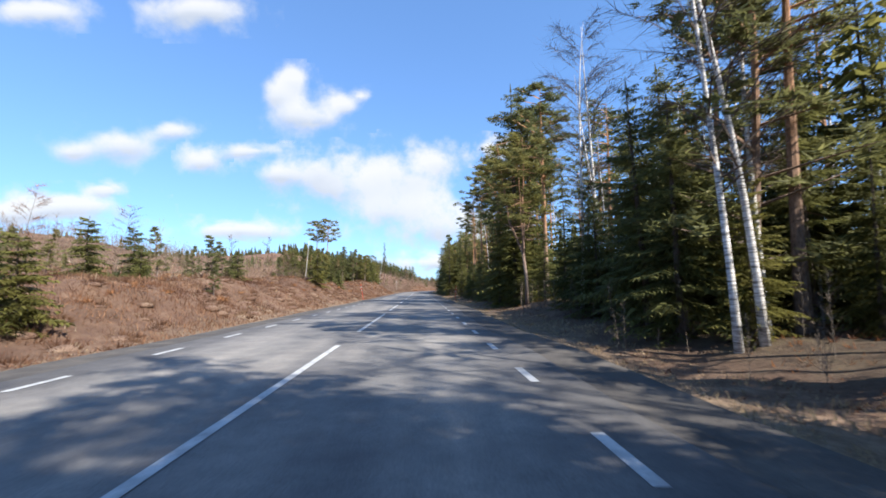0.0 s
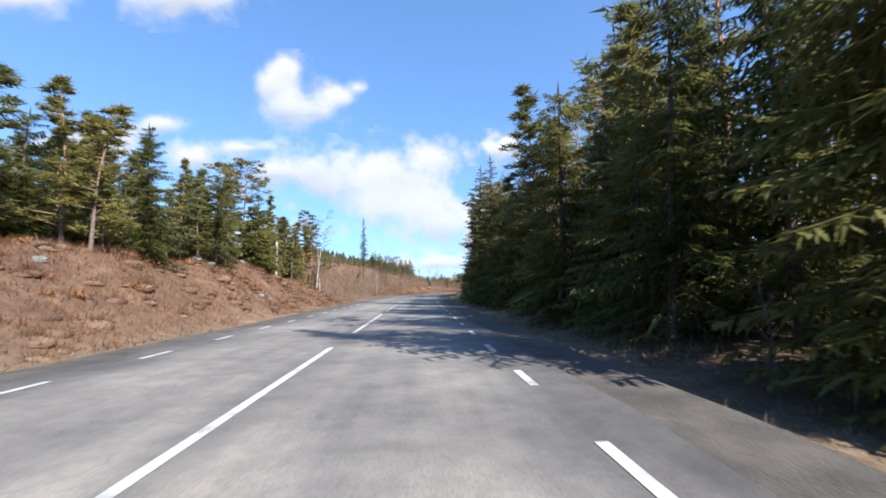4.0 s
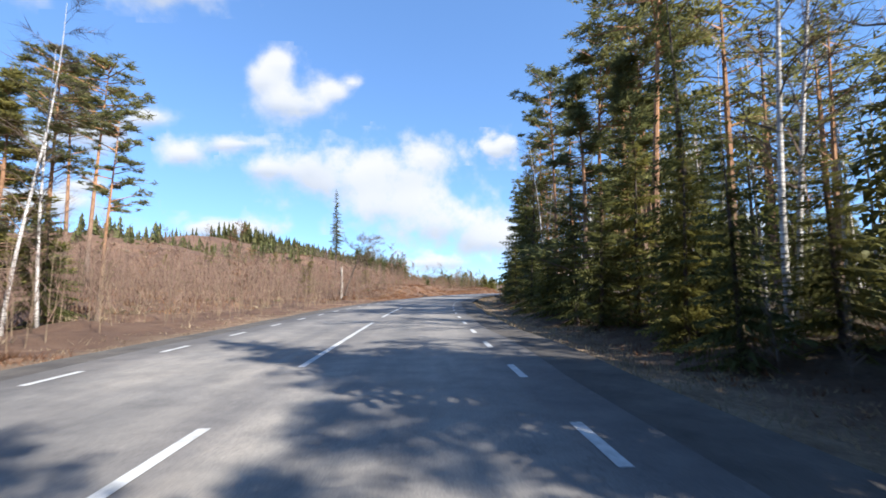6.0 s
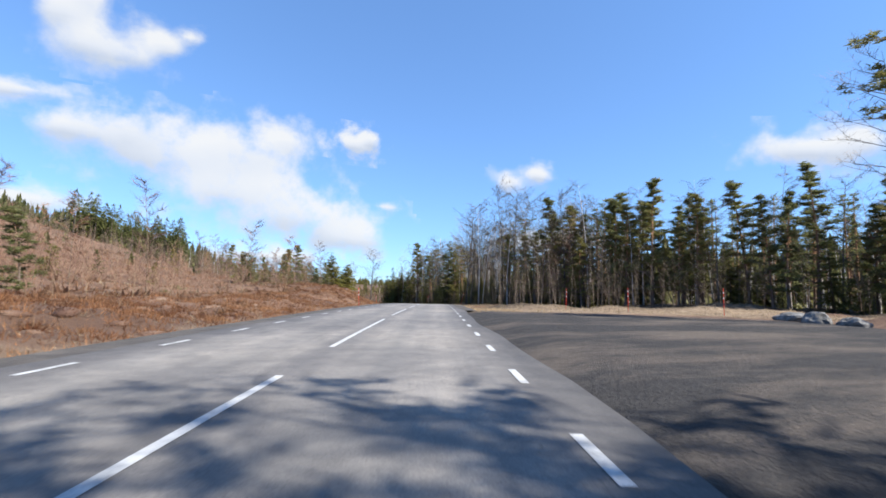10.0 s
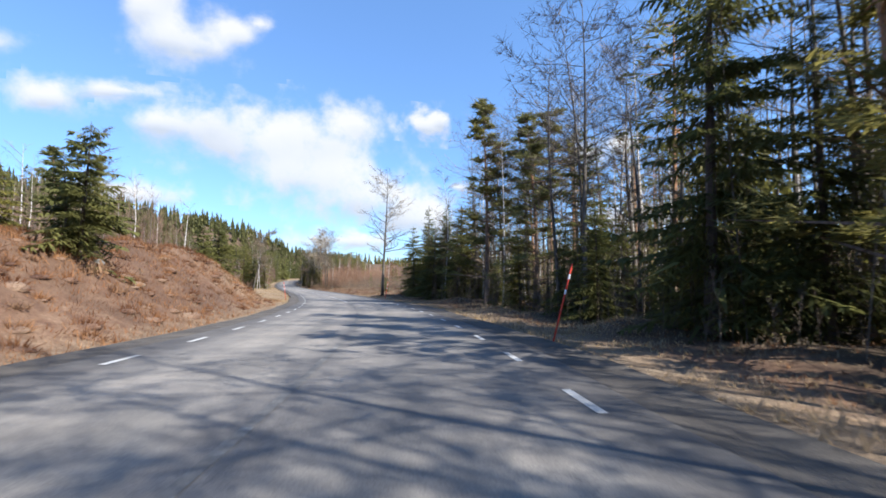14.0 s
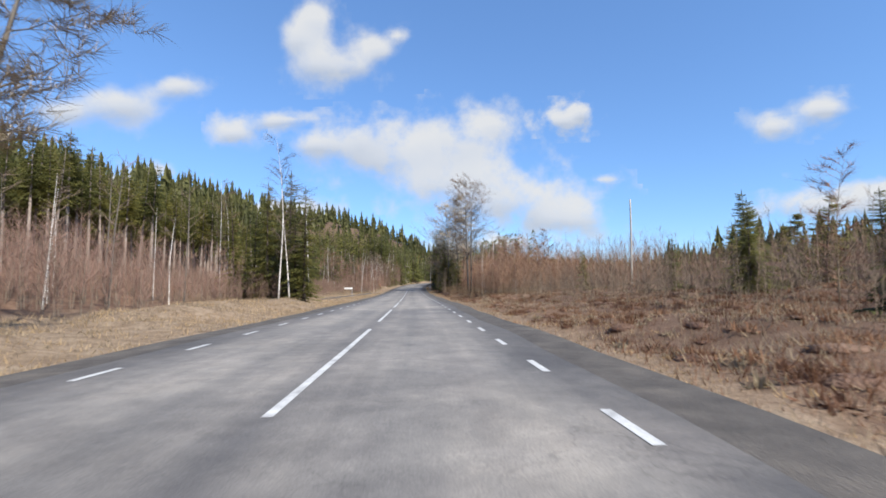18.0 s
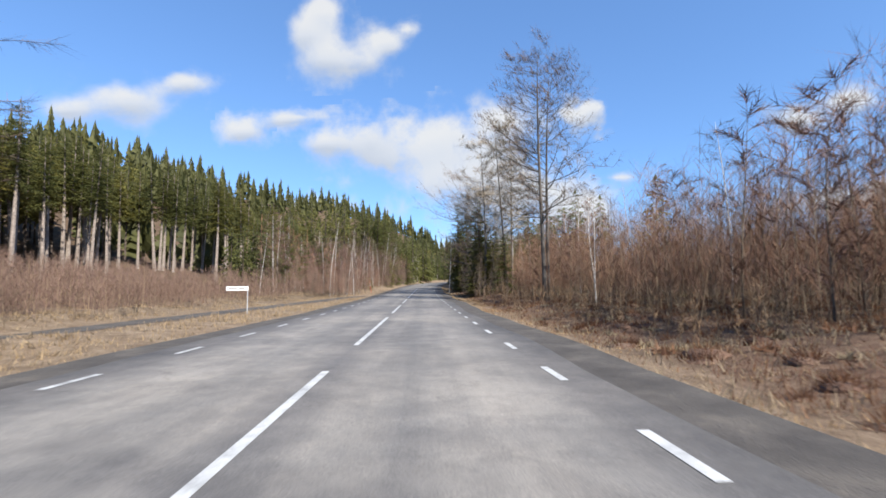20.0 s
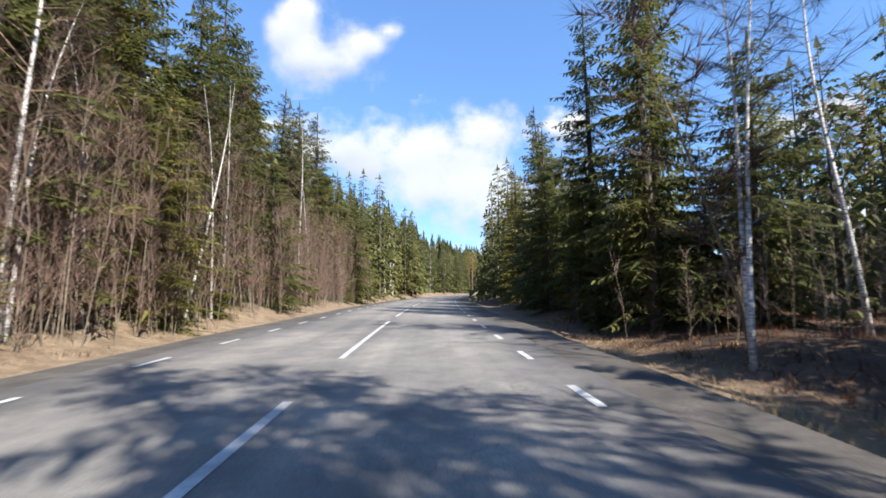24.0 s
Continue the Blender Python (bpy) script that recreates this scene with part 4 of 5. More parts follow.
stand(0, 90, -60, -14, 9.5, [("young_spruce", 4, 1.5, 3.5), ("young_pine", 2, 2, 4.5), ("small_birch", 3, 3, 7)], 22)
stand(136, 250, -70, -13, 8.0, [("young_pine", 3, 2, 5), ("young_spruce", 2, 2, 4), ("small_birch", 5, 4, 8)], 23)
stand(256, 316, -34, -12.5, 4.4, [("young_pine", 3, 3, 5.5), ("young_spruce", 2, 2.5, 5), ("small_birch", 4, 4, 7)], 24)
deep_stand(318, 398, -44, -15, 5.2, [("small_birch", 6, 5, 8), ("aspen", 2, 8, 12), ("birch", 1, 9, 12)], 25)
stand(403, 414, -22, -11, 3.0, [("spruce", 3, 9, 14), ("birch", 3, 11, 15), ("edge_spruce", 2, 6, 10)], 26)
stand(404, 462, -45, -35.5, 2.8, [("trunk_spruce", 8, 13.5, 17)], 127)
deep_stand(405, 470, -64, -46, 3.6, [("trunk_spruce", 8, 14, 18)], 27)
deep_stand(330, 410, -66, -44, 4.2, [("trunk_spruce", 8, 14, 18)], 28)
stand(453, 487, -11, -7.0, 1.9, [("small_birch", 7, 4.5, 7), ("birch", 2, 6, 8), ("edge_spruce", 1, 2, 4)], 29)
stand(450, 486, -19, -11.5, 2.8, [("small_birch", 5, 6, 9), ("birch", 3, 7, 10), ("mid_pine", 2, 6, 9)], 129)
stand(460, 494, -38, -26, 2.9, [("trunk_spruce", 8, 12, 16)], 148)
deep_stand(452, 488, -26, -15, 3.4, [("spruce", 2, 8, 11), ("mid_pine", 4, 8, 11.5), ("birch", 2, 8, 11)], 30)
stand(488, 530, -9, -6.8, 2.5, [("edge_spruce", 3, 6, 10), ("birch", 3, 9, 13), ("small_birch", 3, 6, 9)], 31)
stand(488, 530, -13, -8.6, 2.6, [("spruce", 6, 14, 18), ("birch", 1, 11, 14)], 131)
deep_stand(488, 570, -32, -12.5, 3.4, [("spruce", 6, 15, 20), ("birch", 1, 10, 14)], 32)
deep_stand(560, 700, -28, -8, 4.3, [("spruce", 6, 11, 16), ("pine", 1, 12, 16), ("birch", 1, 10, 13)], 33)

stand(486, 530, -12.5, -8.4, 2.7, [("mid_pine", 3, 9, 14), ("spruce", 2, 11, 15)], 144)

# single trees that stand out
for s_, d_, h_ in ((382, 19.5, 5.2), (388, 24.5, 7.2), (389.4, 26.0, 6.6), (384, 21.2, 4.6), (386, 28, 6), (376, 26, 5), (396, 24, 5), (400, 33, 7), (372, 30, 6), (405, 20, 4.5), (388, 36, 7), (393, 41, 8), (366, 34, 5)):
    plant("edge_spruce", s_, d_, h_)
for kind_, s_, d_, h_ in (("birch", 128.6, 9.2, 13), ("birch", 129.3, 10.0, 12), ("aspen", 127.6, 11.2, 13), ("spruce", 131.4, 9.0, 9.5), ("pine", 134.6, 9.6, 14), ("mid_pine", 139, 8.8, 11), ("mid_pine", 136.6, 10.4, 11),
                          ("mid_pine", 136, -14, 10), ("mid_pine", 138, -16.4, 11), ("mid_pine", 134.4, -15.8, 10.5), ("mid_pine", 140, -18.4, 11), ("mid_pine", 133.4, -13.4, 8),
                          ("edge_spruce", 160.5, 9.4, 12.5), ("edge_spruce", 163.4, 9.8, 11), ("edge_spruce", 158, 9.8, 12), ("edge_spruce", 290.8, 9.4, 13.5), ("edge_spruce", 289, 10.8, 8), ("mid_pine", 287, 9.8, 10.5), ("pine", 283.4, 10.2, 11.5), ("mid_pine", 312, 10, 15.5), ("edge_spruce", 300.5, 11, 9), ("mid_pine", 305, 10.6, 12)):
    plant(kind_, s_, d_, h_)
plant("birch", 9.0, 9.2, 14, 0.5, 0)
plant("birch", 9.0, 8.6, 14, 0.5, 1)
plant("birch", 195.4, 6.8, 9.5, 2, 2)
plant("birch", 195.9, 7.4, 9, 2, 3)
plant("birch", 196.6, 7.9, 8, 2, 4)
plant("pine", 221, 25.5, 15, 1, 2)
plant("aspen", 220, 24.5, 14, 2, 1)
plant("aspen", 218, 27, 13, 2, 2)
plant("birch", 396.6, -10.2, 13.5, 0.5, 0)
plant("birch", 397.6, -9.6, 12.5, 2, 3)
plant("spruce", 398.6, -8.6, 10.5, 0.5, 1)
plant("spruce", 400.2, -9.8, 9, 0.5, 2)
plant("spruce", 474, 7.4, 16, 0.5, 2)
plant("birch", 467.3, 5.6, 11, 1, 1)
plant("birch", 487.2, 7.0, 9, 3, 2)
plant("birch", 487.6, 7.3, 8.5, 5, 4)
plant("small_birch", 488, 7.6, 8.5, 4, 0)
for s_, d_, h_, v_ in ((450, -9.5, 9, 0), (453.5, -8.2, 8, 1), (456, -10.4, 10, 2), (459, -8.6, 9, 3), (461.2, -9.8, 8.5, 4), (463, -8.2, 9.5, 0), (465.6, -9.2, 9, 2), (468, -8.0, 8, 1), (470.4, -9.4, 10, 3),
                       (472.6, -8.4, 9, 4), (475, -9.6, 9.5, 0), (478, -8.2, 9, 1), (481.5, -9.0, 9.5, 2), (485, -8.0, 9, 3), (489.4, -7.4, 9, 4), (492, -7.9, 10, 0), (495.5, -7.2, 9.5, 1), (499, -7.7, 10, 2)):
    plant("birch", s_, d_, h_, 4, v_)
for s_, d_, h_ in ((447, 10.6, 7), (449, 9.4, 7.5), (450.5, 8.6, 6), (453.5, 9.6, 8), (455, 8.8, 5), (459, 8.8, 5)):
    plant("edge_spruce", s_, d_, h_)
plant("young_spruce", 12, -10.5, 3.2, 1, 0)
for kind_, s_, d_, h_ in (("young_pine", 41, -17, 3.8), ("young_pine", 43, -19, 4.2), ("small_birch", 38, -15, 4.2), ("small_birch", 46, -15, 4.6), ("small_birch", 52, -14, 4.6), ("young_pine", 36, -20, 4),
                           ("young_spruce", 363, 12.6, 3.2), ("young_spruce", 371, 15, 3.0), ("small_birch", 358, 13, 6), ("small_birch", 360, 16, 7), ("small_birch", 356, 11.8, 5), ("birch", 370, 22, 9), ("small_birch", 375, 17, 6), ("young_spruce", 352, 14, 2.4)):
    plant(kind_, s_, d_, h_)
for s_, d_, h_ in ((57.2, -10.2, 2.9), (58.6, -9.4, 2.5), (59.4, -11.4, 3.3), (61.0, -10.0, 2.6), (62.4, -11.2, 2.2), (30.0, -11.0, 2.4), (31.2, -12.0, 2.0), (24.5, -14.0, 2.2), (27, -16, 3.4)):
    plant("young_spruce", s_, d_, h_, 1)
plant("young_spruce", 295, -12.8, 4.8, 1, 0)
plant("young_spruce", 338.6, -11.8, 3.5, 1, 1)
for s_, d_, h_, v_ in ((42.8, -8.6, 3.7, 1), (11.7, -8.8, 2.7, 2), (286.7, -10.9, 4.6, 1), (284.6, -11.6, 5, 2), (298, -9.8, 4.8, 0), (299.4, -11, 3.6, 2), (326, -10.8, 5.4, 0), (327.6, -11.4, 4.2, 1), (324.4, -11.8, 4.4, 2)):
    plant("young_spruce", s_, d_, h_, 1, v_)
plant("young_pine", 22.5, -9.0, 2.0, 1, 1)
for s_, d_, h_, v_ in ((290.2, -10.4, 5.4, 0), (290.6, -10.0, 6, 1), (290.9, -10.5, 5.2, 2), (290.4, -9.8, 5.6, 3), (291.2, -10.1, 5, 4)):
    plant("birch", s_, d_, h_, 7, v_)
plant("birch", 286, -14.5, 7, 2, 1)
plant("birch", 287.5, -15.5, 6.5, 3, 2)
plant("young_pine", 386, 26, 4.6, 1, 0)
plant("young_pine", 392, 31, 5, 1, 1)
plant("edge_spruce", 378, 34, 7, 1, 0)
plant("pine", 390.6, 50, 19.5, 1, 0)
plant("aspen", 388, 40, 10, 1, 0)
plant("pine", 164.5, -39.4, 27, 1, 2)
plant("pine", 165.6, -43.6, 26, 1, 5)
plant("spruce", 393, 52, 12, 1, 3)


def single_tree(s, d, h, r, first, limbs, reach, depth, seed, label, name="bare_tree", lean=(0, 0), crook=0.22, twigs=None):
    rng = random.Random(seed)
    x, y = at(s, d)
    root = tagged(new(name), label, "tree")
    root.matrix_basis = pose(x, y, float(land(x, y)[0]), lean[0], lean[1], seed * 40)
    g, fine = bare_tree_parts(rng, h, r, first, limbs, reach, depth, crook)
    part("trunk", g, GREY_BARK, root, smooth=True)
    part("crown", fine, twigs or TWIG, root)
    return root


single_tree(340.5, 7.2, 16.6, 0.19, 0.32, 30, 2.5, 1, 1, "tall leafless alder standing alone beside the road", twigs=PALE_TWIG)
single_tree(371, -10.4, 11.5, 0.12, 0.34, 15, 1.9, 2, 2, "leafless grey tree leaning over the verge", lean=(8, 1.5), twigs=PALE_TWIG)
single_tree(433.2, 11.6, 19, 0.165, 0.34, 22, 3.2, 2, 3, "tall leafless tree with spreading upper limbs")
single_tree(431.4, 10.8, 20, 0.18, 0.3, 22, 3.4, 2, 4, "tall leafless tree with dark forked trunk")
single_tree(458, 9.8, 17, 0.24, 0.2, 30, 4.8, 2, 5, "broad leafless oak with dark crooked limbs", crook=0.3)
for s_, d_, h_, seed_ in ((447, 11.0, 20, 6), (449.5, 9.0, 18.5, 7), (451, 12.5, 20, 9), (463, 9.4, 15, 10)):
    single_tree(s_, d_, h_, 0.15, 0.3, 24, 2.5, 2, seed_, "slender leafless tree with a pale twiggy crown", twigs=PALE_TWIG, crook=0.16)
single_tree(180.6, -16.2, 9.2, 0.12, 0.4, 10, 2.0, 2, 9, "leaning leafless birch with a sparse crown", lean=(0, 19), twigs=PALE_TWIG)


def forked_pine(s, d, h, seed):
    """A pine that divides into crooked orange limbs."""
    rng = random.Random(seed)
    x, y = at(s, d)
    root = tagged(new("pine"), "crooked pine with forked orange trunk and open crown", "pine")
    root.matrix_basis = pose(x, y, float(land(x, y)[0]), 0, -2, 0)
    wood, needles = Geo(), Geo()
    low = [np.array([0, 0, -0.3]), np.array([0.05, 0, 1.6]), np.array([-0.05, 0.05, 0.3 * h])]
    wood.tube(low, [0.135, 0.11, 0.10], 9)
    for k, (a, lean, r) in enumerate(((0.6, 0.10, 0.10), (2.6, 0.22, 0.085), (4.6, 0.30, 0.06))):
        pts = [low[-1] - np.array([0, 0, 0.1 * k])]
        for i in range(7):
            step = unit(a, 0)[:3] * lean * (1.5 if i < 2 else 0.5) + np.array([rng.uniform(-.09, .09), rng.uniform(-.09, .09), 1])
            pts.append(pts[-1] + step * h * (0.1 if k < 2 else 0.075))
        wood.tube(pts, [r * (1 - 0.12 * i) for i in range(8)], 7, False)
        for b in range(24):
            u = rng.uniform(0.12, 1)
            p0 = on(pts, min(0.99, u))
            L = rng.uniform(0.9, 2.3) * (1.2 - 0.5 * u)
            end = p0 + unit(rng.uniform(0, 6.28), rng.uniform(-0.2, 0.5)) * L
            knee = (p0 + end) / 2 + np.array([0, 0, -0.12 * L])
            wood.tube([p0, knee, end], [0.022, 0.016, 0.006], 4, False)
            if u > 0.35:
                for c in range(5):
                    tuft(needles, rng, knee + (end - knee) * rng.uniform(0.2, 1.1) + np.array([rng.uniform(-.3, .3), rng.uniform(-.3, .3), rng.uniform(-.05, .25)]), rng.uniform(0.4, 0.6), 20)
    part("trunk", wood, PINE_BARK, root, smooth=True)
    part("crown", needles, PINE_NEEDLE, root)


forked_pine(27.0, 8.5, 11, 4)


def lone_spruce():
    """The tall thin spruce that was spared on the felled slope."""
    rng = random.Random(5)
    x, y = at(213.5, -37.6)
    root = tagged(new("spruce"), "tall narrow spruce spared on the felled slope", "spruce")
    root.matrix_basis = pose(x, y, float(land(x, y)[0]), 0, 2, 0)
    tr = Geo()
    pts, radii = stem(rng, 23.0, 0.22, 0.03, 0.25)
    tr.tube(pts, radii, 7)
    part("trunk", tr, SPRUCE_BARK, root, smooth=True)
    part("crown", spruce_crown(rng, 23.0, 1.9, 0.34, pts, 34, 9, 9, 3), SPRUCE_NEEDLE, root)


lone_spruce()


# ---- brush, heather and grass ----
def stuff(name, geo, mat, label, category):
    return tagged(part(name, geo, mat), label, category, kind="stuff")


def scatter(n, s0, s1, d0, d1, rng, keep=None):
    s, d = rng.uniform(s0, s1, n), rng.uniform(d0, d1, n)
    if keep is not None:
        ok = keep(s, d)
        s, d = s[ok], d[ok]
    w = np.interp(s, S, way_s)
    x, y = np.interp(s, S, CX) + d * np.cos(w), np.interp(s, S, CY) + d * np.sin(w)
    return x, y, land(x, y), s, d


def thicket(name, n, s0, s1, d0, d1, lo, hi, twigs, mat, label, seed, wd=0.009):
    """Close-set saplings: pale thin stems and a haze of forked upright twigs."""
    rs = np.random.RandomState(seed)
    x, y, z, s, d = scatter(n, s0, s1, d0, d1, rs)
    n, p = len(x), np.stack([x, y, z], 1)
    h, a, ln = rs.uniform(lo, hi, n), rs.uniform(0, 6.283, n), rs.uniform(0, 0.16, n)
    top = p + np.stack([np.cos(a) * ln * h, np.sin(a) * ln * h, h], 1)
    mid = (p + top) / 2 + np.stack([rs.uniform(-.04, .04, n) * h, rs.uniform(-.04, .04, n) * h, np.zeros(n)], 1)
    stems, fine = Geo(), Geo()
    ring = np.stack([np.cos(np.arange(3) * 2.0944), np.sin(np.arange(3) * 2.0944), np.zeros(3)], 1)
    r = (0.004 + 0.0017 * h)[:, None, None]
    stems.v = np.concatenate([(p - np.array([0, 0, 0.1]))[:, None] + ring * r, mid[:, None] + ring * r * 0.7, top[:, None] + ring * 0.003], 1).reshape(-1, 3).tolist()
    quad = np.array([(3 * j + k, 3 * j + (k + 1) % 3, 3 * j + 3 + (k + 1) % 3, 3 * j + 3 + k) for j in (0, 1) for k in range(3)])
    stems.f = (quad[None] + 9 * np.arange(n)[:, None, None]).reshape(-1, 4).tolist()

    def ways(count, e0, e1):
        az, el = rs.uniform(0, 6.283, count), rs.uniform(e0, e1, count)
        return np.stack([np.cos(az) * np.cos(el), np.sin(az) * np.cos(el), np.sin(el)], 1)
    i = np.repeat(np.arange(n), twigs)
    m = len(i)
    u = rs.uniform(0.12, 1.0, m)[:, None]
    c = np.where(u < 0.5, p[i] * (1 - 2 * u) + mid[i] * 2 * u, mid[i] * (2 - 2 * u) + top[i] * (2 * u - 1))
    size = (rs.uniform(0.12, 0.27, m) * h[i])[:, None] * (1.25 - 0.6 * u)
    e, w = ways(m, 0.5, 1.25) * size, ways(m, 0, 0.01) * wd * 0.75
    c2 = c + e * rs.uniform(0.25, 0.6, m)[:, None]
    e2 = c2 + e * 0.3 + ways(m, 0.1, 1.1) * size * 0.4
    fine.v = np.stack([c - w, c + w, c + e, c2 - w * 0.7, c2 + w * 0.7, e2], 1).reshape(-1, 3).tolist()
    fine.f = np.arange(6 * m).reshape(-1, 3).tolist()
    stuff(name + "_stems", stems, PALE_STEM, "pale thin stems of " + label, "saplings")
    stuff(name, fine, mat, label, "brush")


thicket("brush", 2300, 128, 188, -46, -7.5, 1.8, 4.6, 34, RED_TWIG, "brown leafless saplings crowding the felled slope", 1, 0.011)
thicket("brush", 1500, 186, 254, -54, -13, 1.5, 3.8, 34, RED_TWIG, "brown leafless saplings on the felled slope", 2, 0.012)
thicket("brush", 419, 0, 95, -55, -14, 1.2, 4.0, 32, TWIG, "sparse brown saplings on the heath", 3)
thicket("brush", 484, 250, 318, -46, -14, 1.5, 4.5, 34, TWIG, "brown leafless saplings behind the bank", 4)
thicket("brush", 2400, 60, 320, -140, -44, 1.5, 4.5, 26, TWIG, "brown leafless saplings far up the felled slope", 13, 0.022)
thicket("brush", 1500, -20, 110, -170, -16, 1.0, 3.2, 24, TWIG, "brown leafless saplings on the heath", 14, 0.014)
thicket("brush", 2300, 10, 150, -120, -28, 1.6, 4.6, 18, TWIG, "brown leafless saplings over the felled hillside", 19, 0.02)
thicket("red_brush", 2700, 318, 400, -40, -14, 3.0, 5.4, 54, RED_TWIG, "dense reddish birch saplings behind the verge", 5)
thicket("red_brush", 2900, 398, 446, -35, -11.2, 1.3, 2.7, 46, RED_TWIG, "low reddish birch saplings before the spruces", 6)
thicket("brush", 1500, 348, 430, 11.5, 24, 1.0, 3.4, 34, TWIG, "brown leafless saplings at the edge of the meadow", 21)
thicket("brush", 2400, 345, 430, 21, 60, 2.0, 4.4, 34, RED_TWIG, "brown birch saplings beyond the meadow", 7)
thicket("brush", 260, 408, 456, 7.6, 10.4, 0.5, 1.6, 40, TWIG, "low brown saplings beside the road", 20, 0.011)
thicket("brush", 2300, 406, 456, 10.8, 32, 3.0, 6.6, 56, RED_TWIG, "dense brown saplings beside the road", 8)
thicket("brush", 387, 440, 500, 7, 14, 1.2, 3.0, 32, TWIG, "brown undergrowth under the trees", 9)
thicket("brush", 484, 446, 520, -13, -6.8, 1.2, 3.5, 32, TWIG, "brown undergrowth under the trees", 10)
thicket("brush", 484, 256, 336, 7.2, 14, 0.8, 2.5, 31, TWIG, "brown undergrowth under the trees", 11)
thicket("brush", 620, -10, 196, 6.6, 13, 0.6, 1.8, 31, TWIG, "brown undergrowth under the trees", 12)


thicket("red_brush", 520, 446, 486, -13, -6.8, 1.5, 4.0, 56, RED_TWIG, "brown saplings before the spruces", 15)
stand(487, 530, -8.6, -7.0, 2.2, [("edge_spruce", 4, 2, 5), ("small_birch", 4, 5, 8)], 132)
thicket("red_brush", 760, 486, 530, -9.4, -6.4, 2.0, 7.5, 64, RED_TWIG, "tall brown saplings before the spruces", 22)
thicket("red_brush", 330, 452, 488, -18, -8.6, 3.0, 7.5, 70, RED_TWIG, "tall reddish birch saplings before the pines", 23)
thicket("brush", 160, 446, 470, 7.5, 12, 2.5, 5.5, 50, TWIG, "tall brown saplings before the trees", 16)
thicket("brush", 240, 262, 336, 9, 14, 3.0, 8.0, 50, TWIG, "tall thin saplings among the trees", 17)
thicket("brush", 200, 232, 268, 9, 40, 3.0, 7.0, 50, TWIG, "thin brown saplings before the pines", 18)


def tufts(name, n, s0, s1, d0, d1, lo, hi, blades, mat, label, seed, keep=None, wd=0.013, flop=0.7):
    rs, rng = np.random.RandomState(seed), random.Random(seed)
    x, y, z, s, d = scatter(n, s0, s1, d0, d1, rs, keep)
    g = Geo()
    for px, py, pz in zip(x, y, z):
        size = rng.uniform(lo, hi)
        for b in range(blades):
            a, e = rng.uniform(0, 6.28), rng.uniform(0.35, 1.4)
            c = np.array([px + rng.uniform(-.5, .5) * size, py + rng.uniform(-.5, .5) * size, pz - 0.03])
            dd = unit(a, e) * size
            sd = np.array([-math.sin(a), math.cos(a), 0]) * wd * (1 + size)
            t = c + dd + np.array([math.cos(a) * flop * size * 0.4, math.sin(a) * flop * size * 0.4, -flop * size * 0.25])
            g.tri(c - sd, c + sd, t)
    return stuff(name, g, mat, label, "grass" if mat is DRY_GRASS else "heather")


on_track = lambda s, d: (s > 409) & (s < 456) & (np.abs(d - np.interp(s, [410, 424, 435, 445, 456], [-10.2, -9.4, -8.4, -7.3, -5.6])) < 1.0)
off_lay = lambda s, d: ~((s > 198) & (s < 229) & (d > 0) & (d < 24))
tufts("verge_grass", 8500, -5, 200, 4.7, 7.6, 0.06, 0.19, 7, DRY_GRASS, "dry tan grass tufts along the verge", 21)
tufts("verge_grass", 8000, 226, 500, 4.7, 8.0, 0.06, 0.19, 7, DRY_GRASS, "dry tan grass tufts along the verge", 22, off_lay)
tufts("verge_grass", 6000, -5, 330, -7.5, -4.6, 0.06, 0.19, 7, DRY_GRASS, "dry tan grass tufts along the verge", 23)
tufts("verge_grass", 6500, 312, 500, -14, -4.6, 0.08, 0.28, 7, DRY_GRASS, "long bleached grass on the verge", 24, lambda s, d: ~on_track(s, d))
tufts("meadow_grass", 2200, 336, 425, 5, 24, 0.08, 0.28, 7, DRY_GRASS, "matted bleached meadow grass", 25)
tufts("meadow_grass", 1500, 226, 252, 4.7, 32, 0.12, 0.35, 7, DRY_GRASS, "bleached grass at the edge of the lay-by", 26, off_lay)
tufts("heath_grass", 2500, -5, 316, -40, -7, 0.15, 0.4, 7, DRY_GRASS, "pale grass tufts on the heath", 34)


